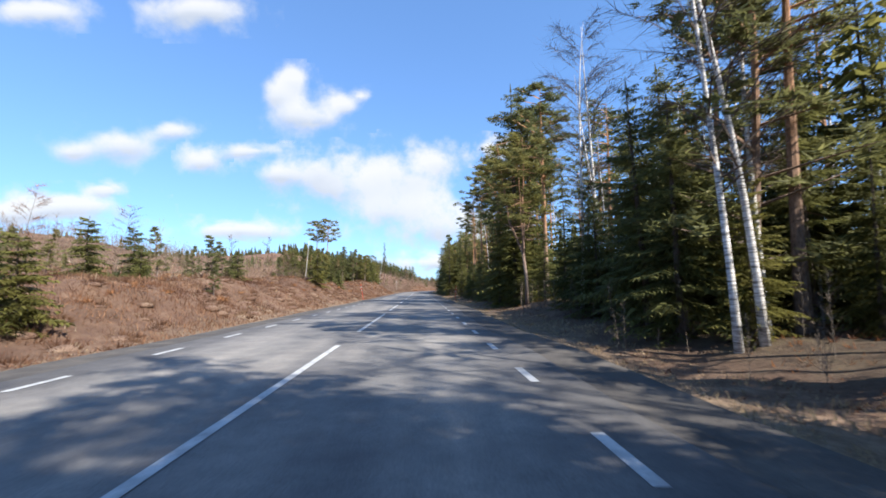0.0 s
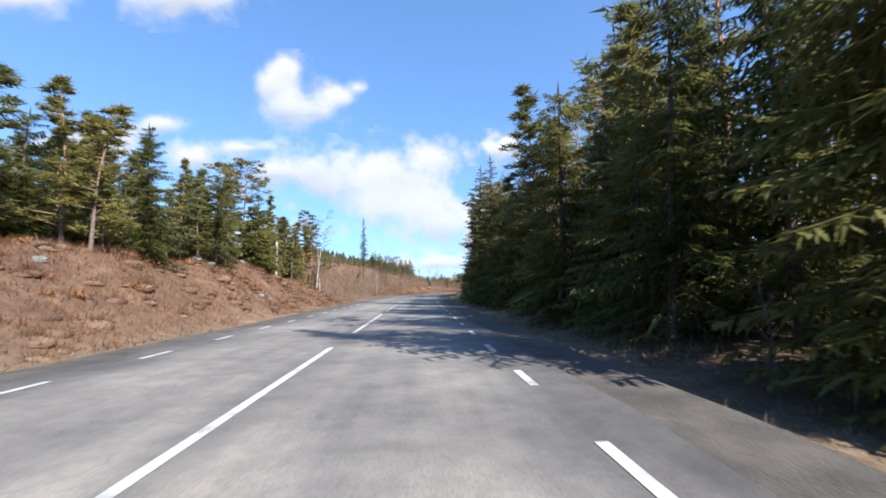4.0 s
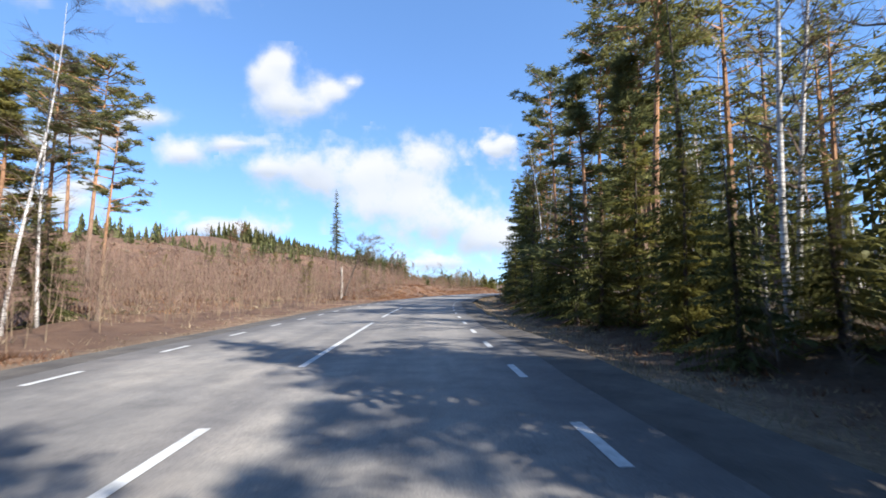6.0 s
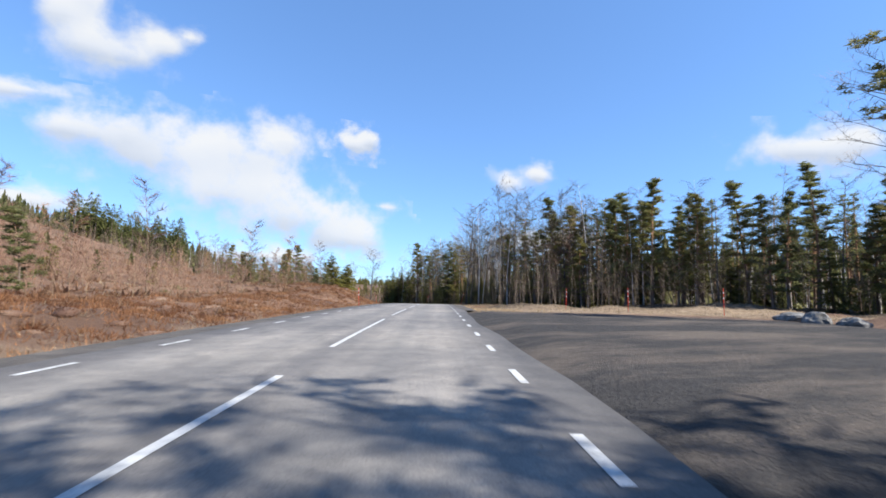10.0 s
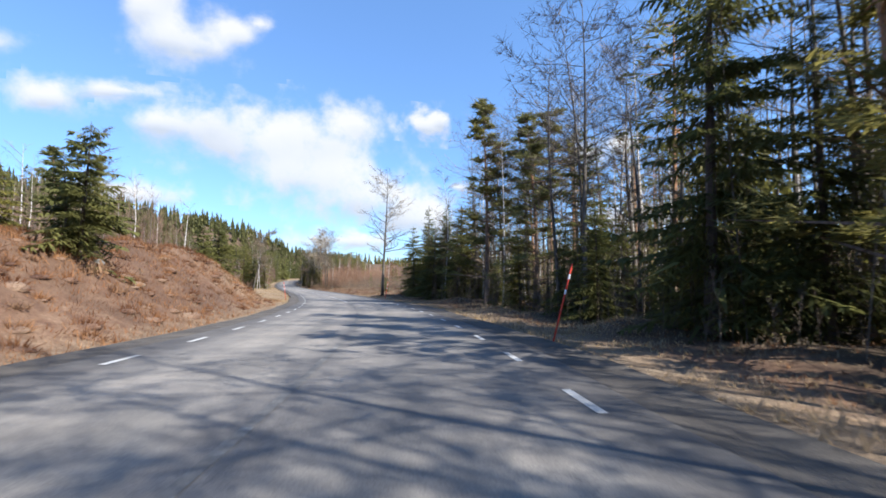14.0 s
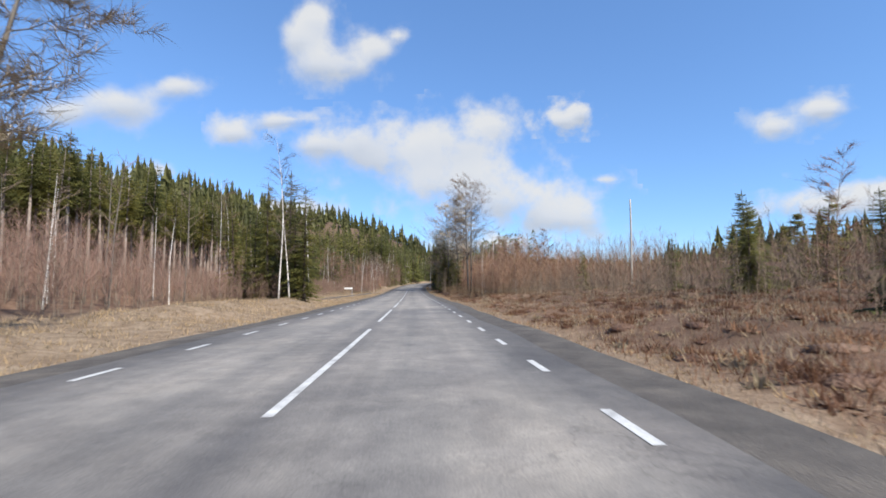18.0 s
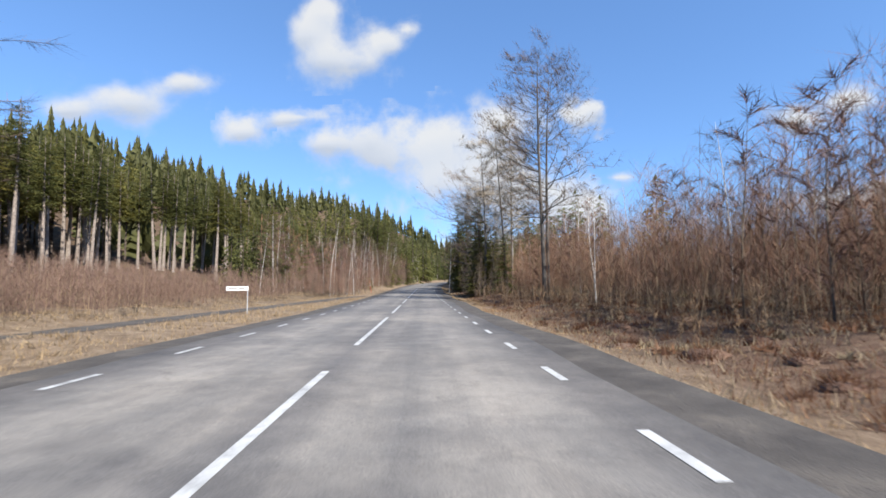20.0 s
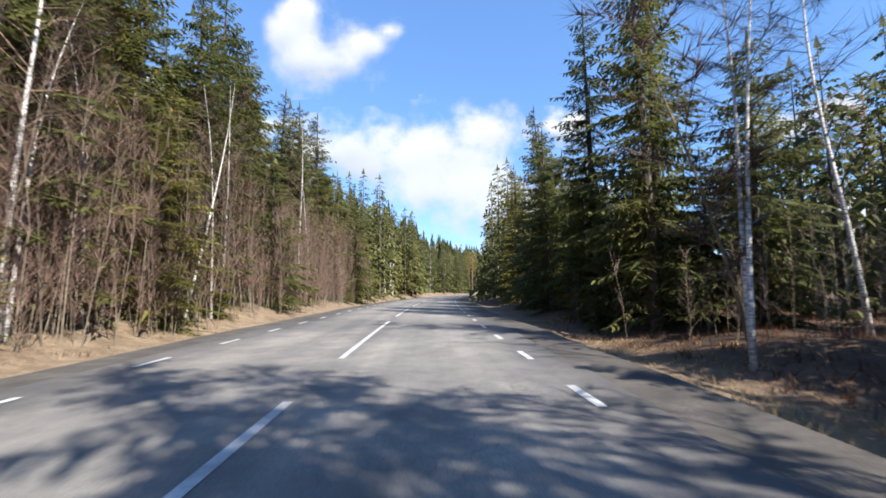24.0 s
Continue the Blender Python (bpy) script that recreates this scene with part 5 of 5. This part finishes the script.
def hummocks(n, s0, s1, d0, d1, lo, hi, seed, sprigs=70, mat=None, keep=None):
    """Rounded heather cushions: a soft dome with short sprigs all over it."""
    rs, rng = np.random.RandomState(seed), random.Random(seed)
    x, y, z, s, d = scatter(n, s0, s1, d0, d1, rs, keep)
    dome, dark, pale = Geo(), Geo(), Geo()
    rings, spokes = 4, 8
    for px, py, pz in zip(x, y, z):
        size = lo + (hi - lo) * rng.random() ** 1.7
        flat, a0, oval = rng.uniform(0.3, 0.5), rng.uniform(0, 6), rng.uniform(0.7, 1.35)
        n0, mid = len(dome.v), np.array([px, py, pz - 0.16 * size])
        form = np.array([oval, 1 / oval, flat])
        for i in range(rings):
            e = (-0.9, -0.1, 0.5, 1.05)[i]
            for k in range(spokes):
                dome.v.append(tuple(mid + unit(a0 + 6.283 * k / spokes, e) * form * size * rng.uniform(0.88, 1.1)))
        dome.v.append(tuple(mid + np.array([0, 0, size * flat])))
        for i in range(rings - 1):
            for k in range(spokes):
                a, b = n0 + i * spokes + k, n0 + i * spokes + (k + 1) % spokes
                dome.f.append((a, b, b + spokes, a + spokes))
        for k in range(spokes):
            dome.f.append((n0 + (rings - 1) * spokes + k, n0 + (rings - 1) * spokes + (k + 1) % spokes, n0 + rings * spokes))
        g = pale if rng.random() < 0.6 else dark
        for k in range(int(1.6 * sprigs * (0.4 + size))):
            o = unit(rng.uniform(0, 6.28), rng.uniform(-0.2, 1.4))
            c = mid + o * form * size * 0.93
            tip = c + (o + unit(rng.uniform(0, 6.28), rng.uniform(0, 1.5)) * 0.9) * rng.uniform(0.07, 0.2)
            w = np.cross(o, unit(rng.uniform(0, 6.28))) * rng.uniform(0.006, 0.015)
            g.tri(c - w, c + w, tip)
    tagged(part("hummocks", dome, HUMMOCK, smooth=True), "matted brown heather cushions on the ground", "heather", kind="stuff")
    stuff("heather", dark, mat or HEATHER, "short brown heather sprigs", "heather")
    stuff("heather", pale, HEATH_GREY, "short faded heather sprigs", "heather")


hummocks(1100, -6, 130, -16, -6.0, 0.2, 0.55, 61, 100)
hummocks(1000, 176, 330, -16, -6.2, 0.2, 0.5, 62, 100)
hummocks(700, 338, 430, 6.6, 24, 0.18, 0.5, 64, 100)


def shag(name, n, s0, s1, d0, d1, lo, hi, mat, label, category, seed, wd=0.016, keep=None):
    """A close pelt of short blades that lie every way, in uneven patches."""
    rs = np.random.RandomState(seed)
    s, d = rs.uniform(s0, s1, n), rs.uniform(d0, d1, n)
    w = np.interp(s, S, way_s)
    x, y = np.interp(s, S, CX) + d * np.cos(w), np.interp(s, S, CY) + d * np.sin(w)
    patch = 0.5 + 0.5 * wave(x, y, 0.62, seed * 0.7) + 0.35 * wave(x, y, 2.7, seed * 1.3)
    ok = patch > rs.uniform(-0.1, 0.75, n)
    if keep is not None:
        ok &= keep(s, d)
    x, y, patch = x[ok], y[ok], patch[ok]
    z = land(x, y) - 0.03
    m = len(x)
    a, e = rs.uniform(0, 6.283, m), rs.uniform(0.35, 1.45, m)
    ln = rs.uniform(lo, hi, m) * (0.55 + 0.7 * np.clip(patch, 0, 1.3))
    base = np.stack([x, y, z], 1)
    tip = base + np.stack([np.cos(a) * np.cos(e), np.sin(a) * np.cos(e), np.sin(e)], 1) * ln[:, None]
    b = rs.uniform(0, 6.283, m)
    half = np.stack([np.cos(b), np.sin(b), np.zeros(m)], 1) * (wd * rs.uniform(0.6, 1.4, m))[:, None]
    g = Geo()
    g.v = np.stack([base - half, base + half, tip], 1).reshape(-1, 3).tolist()
    g.f = np.arange(3 * m).reshape(-1, 3).tolist()
    return stuff(name, g, mat, label, category)


shag("heather_mat", 98800, -6, 130, -15, -5.3, 0.12, 0.34, HEATH_GREY, "faded brown heather matted over the bank", "heather", 81)
shag("heather_mat", 53200, -6, 130, -15, -5.6, 0.12, 0.30, HEATHER, "dark brown heather on the bank", "heather", 82, 0.015)
shag("heather_mat", 98800, 174, 330, -16, -5.4, 0.12, 0.34, HEATH_GREY, "faded brown heather matted over the bank", "heather", 83)
shag("heather_mat", 64600, 174, 330, -16, -5.6, 0.12, 0.30, HEATHER, "dark brown heather on the bank", "heather", 84, 0.015)
shag("heather_mat", 64600, -6, 330, -44, -14, 0.2, 0.5, HEATH_GREY, "faded heather on the felled slope", "heather", 85, 0.03)
shag("meadow_mat", 49400, 337, 428, 5, 26, 0.10, 0.30, HEATH_GREY, "matted brown grass and heather in the meadow", "grass", 86)
shag("meadow_mat", 62000, 337, 428, 6.5, 28, 0.12, 0.32, HEATHER, "dark rusty heather in the meadow", "heather", 91, 0.014)
shag("meadow_mat", 36000, 337, 428, 5, 17, 0.12, 0.34, DRY_GRASS, "bleached grass lying in the meadow", "grass", 87)
shag("verge_mat", 62000, 322, 455, -15, -4.8, 0.10, 0.32, DRY_GRASS, "bleached grass lying on the verge", "grass", 88, keep=lambda s, d: ~on_track(s, d))
shag("verge_mat", 20900, 424, 500, 4.9, 7.2, 0.08, 0.24, DRY_GRASS, "dry grass on the verge", "grass", 89)
shag("verge_mat", 30000, -6, 198, 4.9, 7.6, 0.08, 0.24, DRY_GRASS, "dry grass on the verge", "grass", 92)
shag("verge_mat", 30000, 250, 340, 4.9, 10, 0.08, 0.26, DRY_GRASS, "dry grass on the broad verge", "grass", 93)
shag("heather_mat", 22800, 424, 500, 6.6, 14, 0.12, 0.34, HEATHER, "dead undergrowth below the trees", "heather", 90)
tufts("fine_grass", 3500, -5, 130, -18, -5.2, 0.10, 0.26, 7, HEATH_GREY, "faded pinkish grass on the bank", 66, wd=0.008)
tufts("fine_grass", 3500, 176, 328, -18, -5.2, 0.10, 0.26, 7, HEATH_GREY, "faded pinkish grass on the bank", 67, wd=0.008)
tufts("forest_litter", 6500, -10, 197, 6.2, 15, 0.08, 0.24, 6, HEATHER, "dead bracken and twigs under the trees", 68)
tufts("forest_litter", 3600, 254, 338, 6.4, 15, 0.08, 0.24, 6, HEATH_GREY, "dead grass and twigs under the trees", 69)
tufts("forest_litter", 4200, 410, 500, 6.4, 18, 0.10, 0.32, 6, HEATHER, "dead grass and twigs under the trees", 70)


def mounds(name, n, s0, s1, d0, d1, lo, hi, mat, label, seed, keep=None, blades=40):
    """Low rounded shrubs, each a ragged heap of short sprigs."""
    rs, rng = np.random.RandomState(seed), random.Random(seed)
    x, y, z, s, d = scatter(n, s0, s1, d0, d1, rs, keep)
    g = Geo()
    for c in zip(x, y, z):
        c, size = np.array(c), rng.uniform(lo, hi)
        for k in range(blades):
            a, e = rng.uniform(0, 6.28), rng.uniform(0.1, 1.45)
            o = c + unit(a) * size * rng.uniform(0, 0.75)
            w = unit(a + 1.57, rng.uniform(-.8, .8)) * size * rng.uniform(0.3, 0.7) / math.sqrt(blades)
            g.tri(o - w, o + w, o + unit(rng.uniform(0, 6.28), e) * size * rng.uniform(0.3, 0.62))
    return stuff(name, g, mat, label, "shrubs")


mounds("heath_shrubs", 3600, -30, 330, -170, -12, 0.5, 1.4, HEATH_GREY, "brown low shrubs on the felled slope", 51, blades=18)
mounds("heath_shrubs", 420, -10, 128, -24, -8, 0.3, 0.7, HEATH_GREY, "brown low shrubs on the bank", 52, blades=60)
mounds("heath_shrubs", 380, 180, 316, -20, -7.5, 0.3, 0.7, HEATH_GREY, "brown low shrubs on the bank", 53, blades=60)
mounds("meadow_tussocks", 800, 338, 428, 6.5, 34, 0.2, 0.55, HEATH_GREY, "brown heather tussocks in the meadow", 54, blades=40)
mounds("grass_tussocks", 700, 338, 428, 6.5, 34, 0.2, 0.5, DRY_GRASS, "bleached grass tussocks in the meadow", 57, blades=40)
mounds("grass_tussocks", 2200, -20, 250, -150, -14, 0.4, 1.1, DRY_GRASS, "bleached grass tussocks on the slope", 58, blades=14)
mounds("green_shrubs", 420, 0, 330, -120, -14, 0.5, 1.3, PINE_NEEDLE, "low green juniper and pine scrub on the slope", 55, blades=50)
mounds("green_shrubs", 130, 338, 440, 20, 70, 0.6, 1.6, SPRUCE_NEEDLE, "low dark spruce scrub in the brush", 56, blades=60)


# ---- far woods ----
def far_spruces(name, xs, ys, lo, hi, label, seed, mat, slim=0.17):
    rng, g = random.Random(seed), Geo()
    for x, y, z in zip(xs, ys, land(xs, ys)):
        h = rng.uniform(lo, hi)
        r, a0 = h * slim * rng.uniform(0.75, 1.25), rng.uniform(0, 6)
        low = 0.12 * h
        p0, tiers = np.array([x, y, z]), 9
        for t in range(tiers):
            u = t / tiers
            c = p0 + np.array([0, 0, low + (h - low) * u * 0.97])
            dz = (h - low) / tiers
            for k in range(5):
                o = unit(a0 + t * 0.9 + k * 1.257 + rng.uniform(-.4, .4))
                rr = (r * (1 - u) ** 0.75 + 0.06) * rng.uniform(0.45, 1.4)
                sd = np.array([-o[1], o[0], 0]) * rr * rng.uniform(0.25, 0.5)
                g.tri(c + np.array([0, 0, dz * 1.3]), c + o * rr - np.array([0, 0, dz * 0.4]), c + o * rr * 0.35 + sd - np.array([0, 0, dz * 0.9]))
        g.tube([(x, y, z - 0.3), (x, y, z + low * 1.6)], [0.012 * h, 0.01 * h], 4, False)
    return stuff(name, g, mat, label, "woods")


def region(n, x0, x1, y0, y1, seed, keep):
    rs = np.random.RandomState(seed)
    x, y = rs.uniform(x0, x1, n), rs.uniform(y0, y1, n)
    s, d = road_coords(x, y)
    ok = keep(x, y, s, d)
    return x[ok], y[ok]


x, y = region(5600, -330, 10, 300, 900, 41, lambda x, y, s, d: (d < np.where(s > 470, -30, -58)) & (s > 372) & (d > -260) & ((s > 430) | (d > -150)) & ((s > 400) | (d > -110)))
far_spruces("hill_woods", x, y, 7, 14, "dense green spruce forest on the hill", 1, FAR_NEEDLE)
x, y = region(260, -420, -60, -40, 330, 43, lambda x, y, s, d: (d < -110) & (s < 320))
far_spruces("ridge_woods", x, y, 1.2, 5.5, "scattered spruces along the felled ridge", 3, FAR_NEEDLE, 0.15)
x, y = region(420, -260, 0, 0, 330, 44, lambda x, y, s, d: (d < -34) & (s < 330) & (d > -230))
far_spruces("slope_saplings", x, y, 0.8, 3.0, "young spruces scattered over the felled slope", 4, FAR_NEEDLE, 0.26)
x, y = region(2600, -260, 0, 120, 420, 48, lambda x, y, s, d: (d < -70) & (s > 175) & (s < 335) & (d > -200))
far_spruces("slope_pines", x, y, 2.0, 5.6, "young green pines spread over the hillside", 8, PINE_NEEDLE, 0.24)
x, y = region(3000, 20, 480, 180, 900, 45, lambda x, y, s, d: (d > 100) & (s > 300))
far_spruces("far_woods", x, y, 9, 16, "distant spruce forest beyond the meadow", 5, FAR_NEEDLE)
x, y = region(1500, 20, 260, 300, 620, 49, lambda x, y, s, d: (d > 60) & (d < 112) & (s > 335) & (s < 520))
far_spruces("meadow_woods", x, y, 4.5, 9.5, "dark spruce wood behind the brush of the meadow", 9, FAR_NEEDLE, 0.2)
x, y = region(650, 15, 260, -60, 300, 46, lambda x, y, s, d: (d > 34) & (s < 340) & ~((s > 195) & (s < 262) & (d < 52)))
far_spruces("far_woods", x, y, 9, 16, "dark spruce forest deep behind the trees", 6, FAR_NEEDLE)
x, y = region(1500, -500, 500, 640, 1500, 47, lambda x, y, s, d: abs(d) > 30)
far_spruces("far_woods", x, y, 10, 16, "distant spruce forest ahead", 7, FAR_NEEDLE, 0.2)


# ---- small things by the road ----
def snow_pole(s, d, h=1.9, lean=(0, 0)):
    x, y = at(s, d)
    root = tagged(new("snow_pole"), "thin red plastic snow pole with a white reflective band", "snow pole", group="snow poles along the road")
    root.matrix_basis = pose(x, y, float(land(x, y)[0]), lean[0], lean[1], 0)
    a, b, c = Geo(), Geo(), Geo()
    a.tube([(0, 0, -0.3), (0, 0, h * 0.55), (0, 0, h * 0.99), (0, 0, h)], [0.022, 0.021, 0.02, 0.012], 8)
    part("rod", a, RED_POLE, root, smooth=True)
    for g, z in ((b, 0.60), (c, 0.80)):
        g.tube([(0, 0, h * z), (0, 0, h * z + 0.12)], [0.024, 0.024], 8)
        part("band", g, WHITE_BAND, root)
    return root


for s, d, lx, ly in ((48.1, -4.7, 0, -10), (195.3, 4.8, -1, 6), (239.9, 13.5, 0, 3), (235, 17, 0, 0), (231, 22, 0, 0), (266.9, 6.3, 0, 15), (290.3, 4.9, 0, 15), (285.0, -5.7, 0, -8), (328.6, -5.0, 0, -8), (326.0, 4.6, 0, 10),
                     (464.6, -6.5, 0, -9), (244, -5.6, 0, -3), (53.2, 6.0, 0, 5)):
    snow_pole(s, d, 1.9, (lx, ly))


def snag(s, d, h, r, label, tilt=0, name="dead_trunk"):
    rng = random.Random(int(s))
    x, y = at(s, d)
    g = Geo()
    pts, radii = stem(rng, h, r, 0.01, 0.05)
    radii = [r * (1.2 - 0.35 * i / 7) for i in range(8)]
    g.tube(pts, radii, 9)
    root = tagged(part(name, g, DEAD_WOOD, smooth=True), label, "dead tree")
    root.matrix_basis = pose(x, y, float(land(x, y)[0]), 0, tilt, 0)


snag(178.4, -15.5, 4.6, 0.16, "broken pale birch trunk without branches")
snag(118, -10.8, 3.2, 0.13, "pale broken trunk among the young pines")
snag(384, 57.9, 26, 0.16, "tall bare grey pole of a dead tree")
snag(404, 24.9, 9.5, 0.09, "thin bare grey pole standing in the brush")
snag(66, -16, 7, 0.05, "thin dead stem leaning on the heath", 4)
snag(9, -14, 5, 0.04, "thin dead stem on the heath", 2)
snag(15, -13, 4.4, 0.04, "thin dead stem on the heath", -3)


def boulder(s, d, size, seed, label="grey granite boulder half sunk in the ground", name="boulder"):
    bm = bmesh.new()
    bmesh.ops.create_icosphere(bm, subdivisions=3, radius=1)
    for v in bm.verts:
        n = noise.noise(v.co * 1.3 + Vector((seed, 0, 0))) * 0.35 + noise.noise(v.co * 3.1 + Vector((0, seed, 0))) * 0.12
        v.co *= 1 + n
        v.co = Vector((v.co.x * size * 1.1, v.co.y * size * 0.85, max(v.co.z, -0.5) * size * 0.7))
    m = bpy.data.meshes.new(name)
    bm.to_mesh(m)
    bm.free()
    m.materials.append(ROCK)
    x, y = at(s, d)
    ob = tagged(new(name, m), label, "boulder")
    ob.matrix_basis = pose(x, y, float(land(x, y)[0]) + size * 0.1, 0, 0, seed * 70)


for i, (s, d, size) in enumerate(((226.2, 22.5, .55), (224.2, 21.6, .68), (222.4, 21.2, .72), (221.0, 21.8, .55), (217.6, 21.8, .75), (229, 26, .45))):
    boulder(s, d, size, i + 1, "grey granite boulder at the edge of the lay-by")
stone_rng = random.Random(3)
for i in range(34):
    s = stone_rng.choice((stone_rng.uniform(94, 122), stone_rng.uniform(10, 70), stone_rng.uniform(255, 300)))
    boulder(s, -stone_rng.uniform(7.5, 15), stone_rng.uniform(0.10, 0.30), i + 20, "pale stone lying in the heather on the bank", "stone")


def road_sign(s, d):
    x, y = at(s, d)
    root = tagged(new("direction_sign"), "small white direction board on a thin steel post", "sign")
    w = float(np.interp(s, S, way_s))
    root.matrix_basis = pose(x, y, float(land(x, y)[0]), 0, 0, math.degrees(w))
    post, board, bars = Geo(), Geo(), Geo()
    post.tube([(0.45, 0, -0.4), (0.45, 0, 1.45)], [0.025, 0.025], 8)
    board.box((-0.62, -0.045, 1.2), (0.5, -0.027, 1.42))
    bars.box((-0.5, -0.05, 1.29), (-0.05, -0.046, 1.33))
    bars.box((0.02, -0.05, 1.29), (0.32, -0.046, 1.33))
    part("post", post, STEEL, root)
    part("board", board, SIGN_WHITE, root)
    part("writing", bars, GREY_BARK, root)


road_sign(421.9, -8.0)


# ---- clouds, far off ----
def cloud_material():
    m = bpy.data.materials.new("cloud_white")
    m.use_nodes = True
    t = m.node_tree
    t.nodes.clear()
    out = t.nodes.new("ShaderNodeOutputMaterial")
    mixs, clear, glow = t.nodes.new("ShaderNodeMixShader"), t.nodes.new("ShaderNodeBsdfTransparent"), t.nodes.new("ShaderNodeEmission")
    at_ = t.nodes.new("ShaderNodeAttribute")
    at_.attribute_name = "puff"
    lit = t.nodes.new("ShaderNodeAttribute")
    lit.attribute_name = "lit"
    co = place_node(t)
    n1, n2 = noise_node(t, 0.0062, 7, 0.55, co), noise_node(t, 0.004, 5, 0.55, co)
    s1 = t.nodes.new("ShaderNodeMath")
    s1.operation = "MULTIPLY_ADD"
    t.links.new(n1, s1.inputs[0])
    s1.inputs[1].default_value = 1.9
    t.links.new(at_.outputs["Fac"], s1.inputs[2])
    s2 = t.nodes.new("ShaderNodeMapRange")
    s2.interpolation_type = "SMOOTHSTEP"
    s2.inputs["From Min"].default_value, s2.inputs["From Max"].default_value = 1.0, 1.85
    s2.inputs["To Max"].default_value = 0.95
    t.links.new(s1.outputs[0], s2.inputs["Value"])
    t.links.new(s2.outputs[0], mixs.inputs[0])
    # sunlit tops and grey-blue undersides are painted into the cloud's own glow
    tone = t.nodes.new("ShaderNodeMath")
    tone.operation = "MULTIPLY_ADD"
    t.links.new(n2, tone.inputs[0])
    tone.inputs[1].default_value = 0.5
    t.links.new(lit.outputs["Fac"], tone.inputs[2])
    t.links.new(ramp(t, tone.outputs[0], [(0.25, (0.66, 0.73, 0.85)), (0.55, (0.86, 0.905, 0.98)), (0.85, (0.97, 0.985, 1.0))]), glow.inputs["Color"])
    glow.inputs["Strength"].default_value = CLOUD_GLOW
    t.links.new(clear.outputs[0], mixs.inputs[1])
    t.links.new(glow.outputs[0], mixs.inputs[2])
    t.links.new(mixs.outputs[0], out.inputs[0])
    return m


CLOUD_GLOW = 0.375
CLOUD = cloud_material()


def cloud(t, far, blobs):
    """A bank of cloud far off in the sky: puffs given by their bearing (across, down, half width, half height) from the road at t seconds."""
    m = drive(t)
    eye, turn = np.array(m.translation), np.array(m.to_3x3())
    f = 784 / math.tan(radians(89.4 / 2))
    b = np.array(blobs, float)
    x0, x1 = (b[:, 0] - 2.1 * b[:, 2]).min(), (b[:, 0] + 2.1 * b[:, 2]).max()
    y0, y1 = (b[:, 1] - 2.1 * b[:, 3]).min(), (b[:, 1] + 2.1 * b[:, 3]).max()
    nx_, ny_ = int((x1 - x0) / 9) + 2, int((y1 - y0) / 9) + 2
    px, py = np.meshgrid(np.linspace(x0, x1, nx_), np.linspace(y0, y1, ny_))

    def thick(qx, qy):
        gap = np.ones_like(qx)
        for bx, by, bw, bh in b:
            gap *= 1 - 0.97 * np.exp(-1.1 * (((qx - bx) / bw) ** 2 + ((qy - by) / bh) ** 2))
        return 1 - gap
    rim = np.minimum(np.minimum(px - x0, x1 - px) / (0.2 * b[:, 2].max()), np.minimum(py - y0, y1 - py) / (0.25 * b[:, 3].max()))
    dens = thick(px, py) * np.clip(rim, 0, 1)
    # painted shading: brighter at upper rims, darker along undersides
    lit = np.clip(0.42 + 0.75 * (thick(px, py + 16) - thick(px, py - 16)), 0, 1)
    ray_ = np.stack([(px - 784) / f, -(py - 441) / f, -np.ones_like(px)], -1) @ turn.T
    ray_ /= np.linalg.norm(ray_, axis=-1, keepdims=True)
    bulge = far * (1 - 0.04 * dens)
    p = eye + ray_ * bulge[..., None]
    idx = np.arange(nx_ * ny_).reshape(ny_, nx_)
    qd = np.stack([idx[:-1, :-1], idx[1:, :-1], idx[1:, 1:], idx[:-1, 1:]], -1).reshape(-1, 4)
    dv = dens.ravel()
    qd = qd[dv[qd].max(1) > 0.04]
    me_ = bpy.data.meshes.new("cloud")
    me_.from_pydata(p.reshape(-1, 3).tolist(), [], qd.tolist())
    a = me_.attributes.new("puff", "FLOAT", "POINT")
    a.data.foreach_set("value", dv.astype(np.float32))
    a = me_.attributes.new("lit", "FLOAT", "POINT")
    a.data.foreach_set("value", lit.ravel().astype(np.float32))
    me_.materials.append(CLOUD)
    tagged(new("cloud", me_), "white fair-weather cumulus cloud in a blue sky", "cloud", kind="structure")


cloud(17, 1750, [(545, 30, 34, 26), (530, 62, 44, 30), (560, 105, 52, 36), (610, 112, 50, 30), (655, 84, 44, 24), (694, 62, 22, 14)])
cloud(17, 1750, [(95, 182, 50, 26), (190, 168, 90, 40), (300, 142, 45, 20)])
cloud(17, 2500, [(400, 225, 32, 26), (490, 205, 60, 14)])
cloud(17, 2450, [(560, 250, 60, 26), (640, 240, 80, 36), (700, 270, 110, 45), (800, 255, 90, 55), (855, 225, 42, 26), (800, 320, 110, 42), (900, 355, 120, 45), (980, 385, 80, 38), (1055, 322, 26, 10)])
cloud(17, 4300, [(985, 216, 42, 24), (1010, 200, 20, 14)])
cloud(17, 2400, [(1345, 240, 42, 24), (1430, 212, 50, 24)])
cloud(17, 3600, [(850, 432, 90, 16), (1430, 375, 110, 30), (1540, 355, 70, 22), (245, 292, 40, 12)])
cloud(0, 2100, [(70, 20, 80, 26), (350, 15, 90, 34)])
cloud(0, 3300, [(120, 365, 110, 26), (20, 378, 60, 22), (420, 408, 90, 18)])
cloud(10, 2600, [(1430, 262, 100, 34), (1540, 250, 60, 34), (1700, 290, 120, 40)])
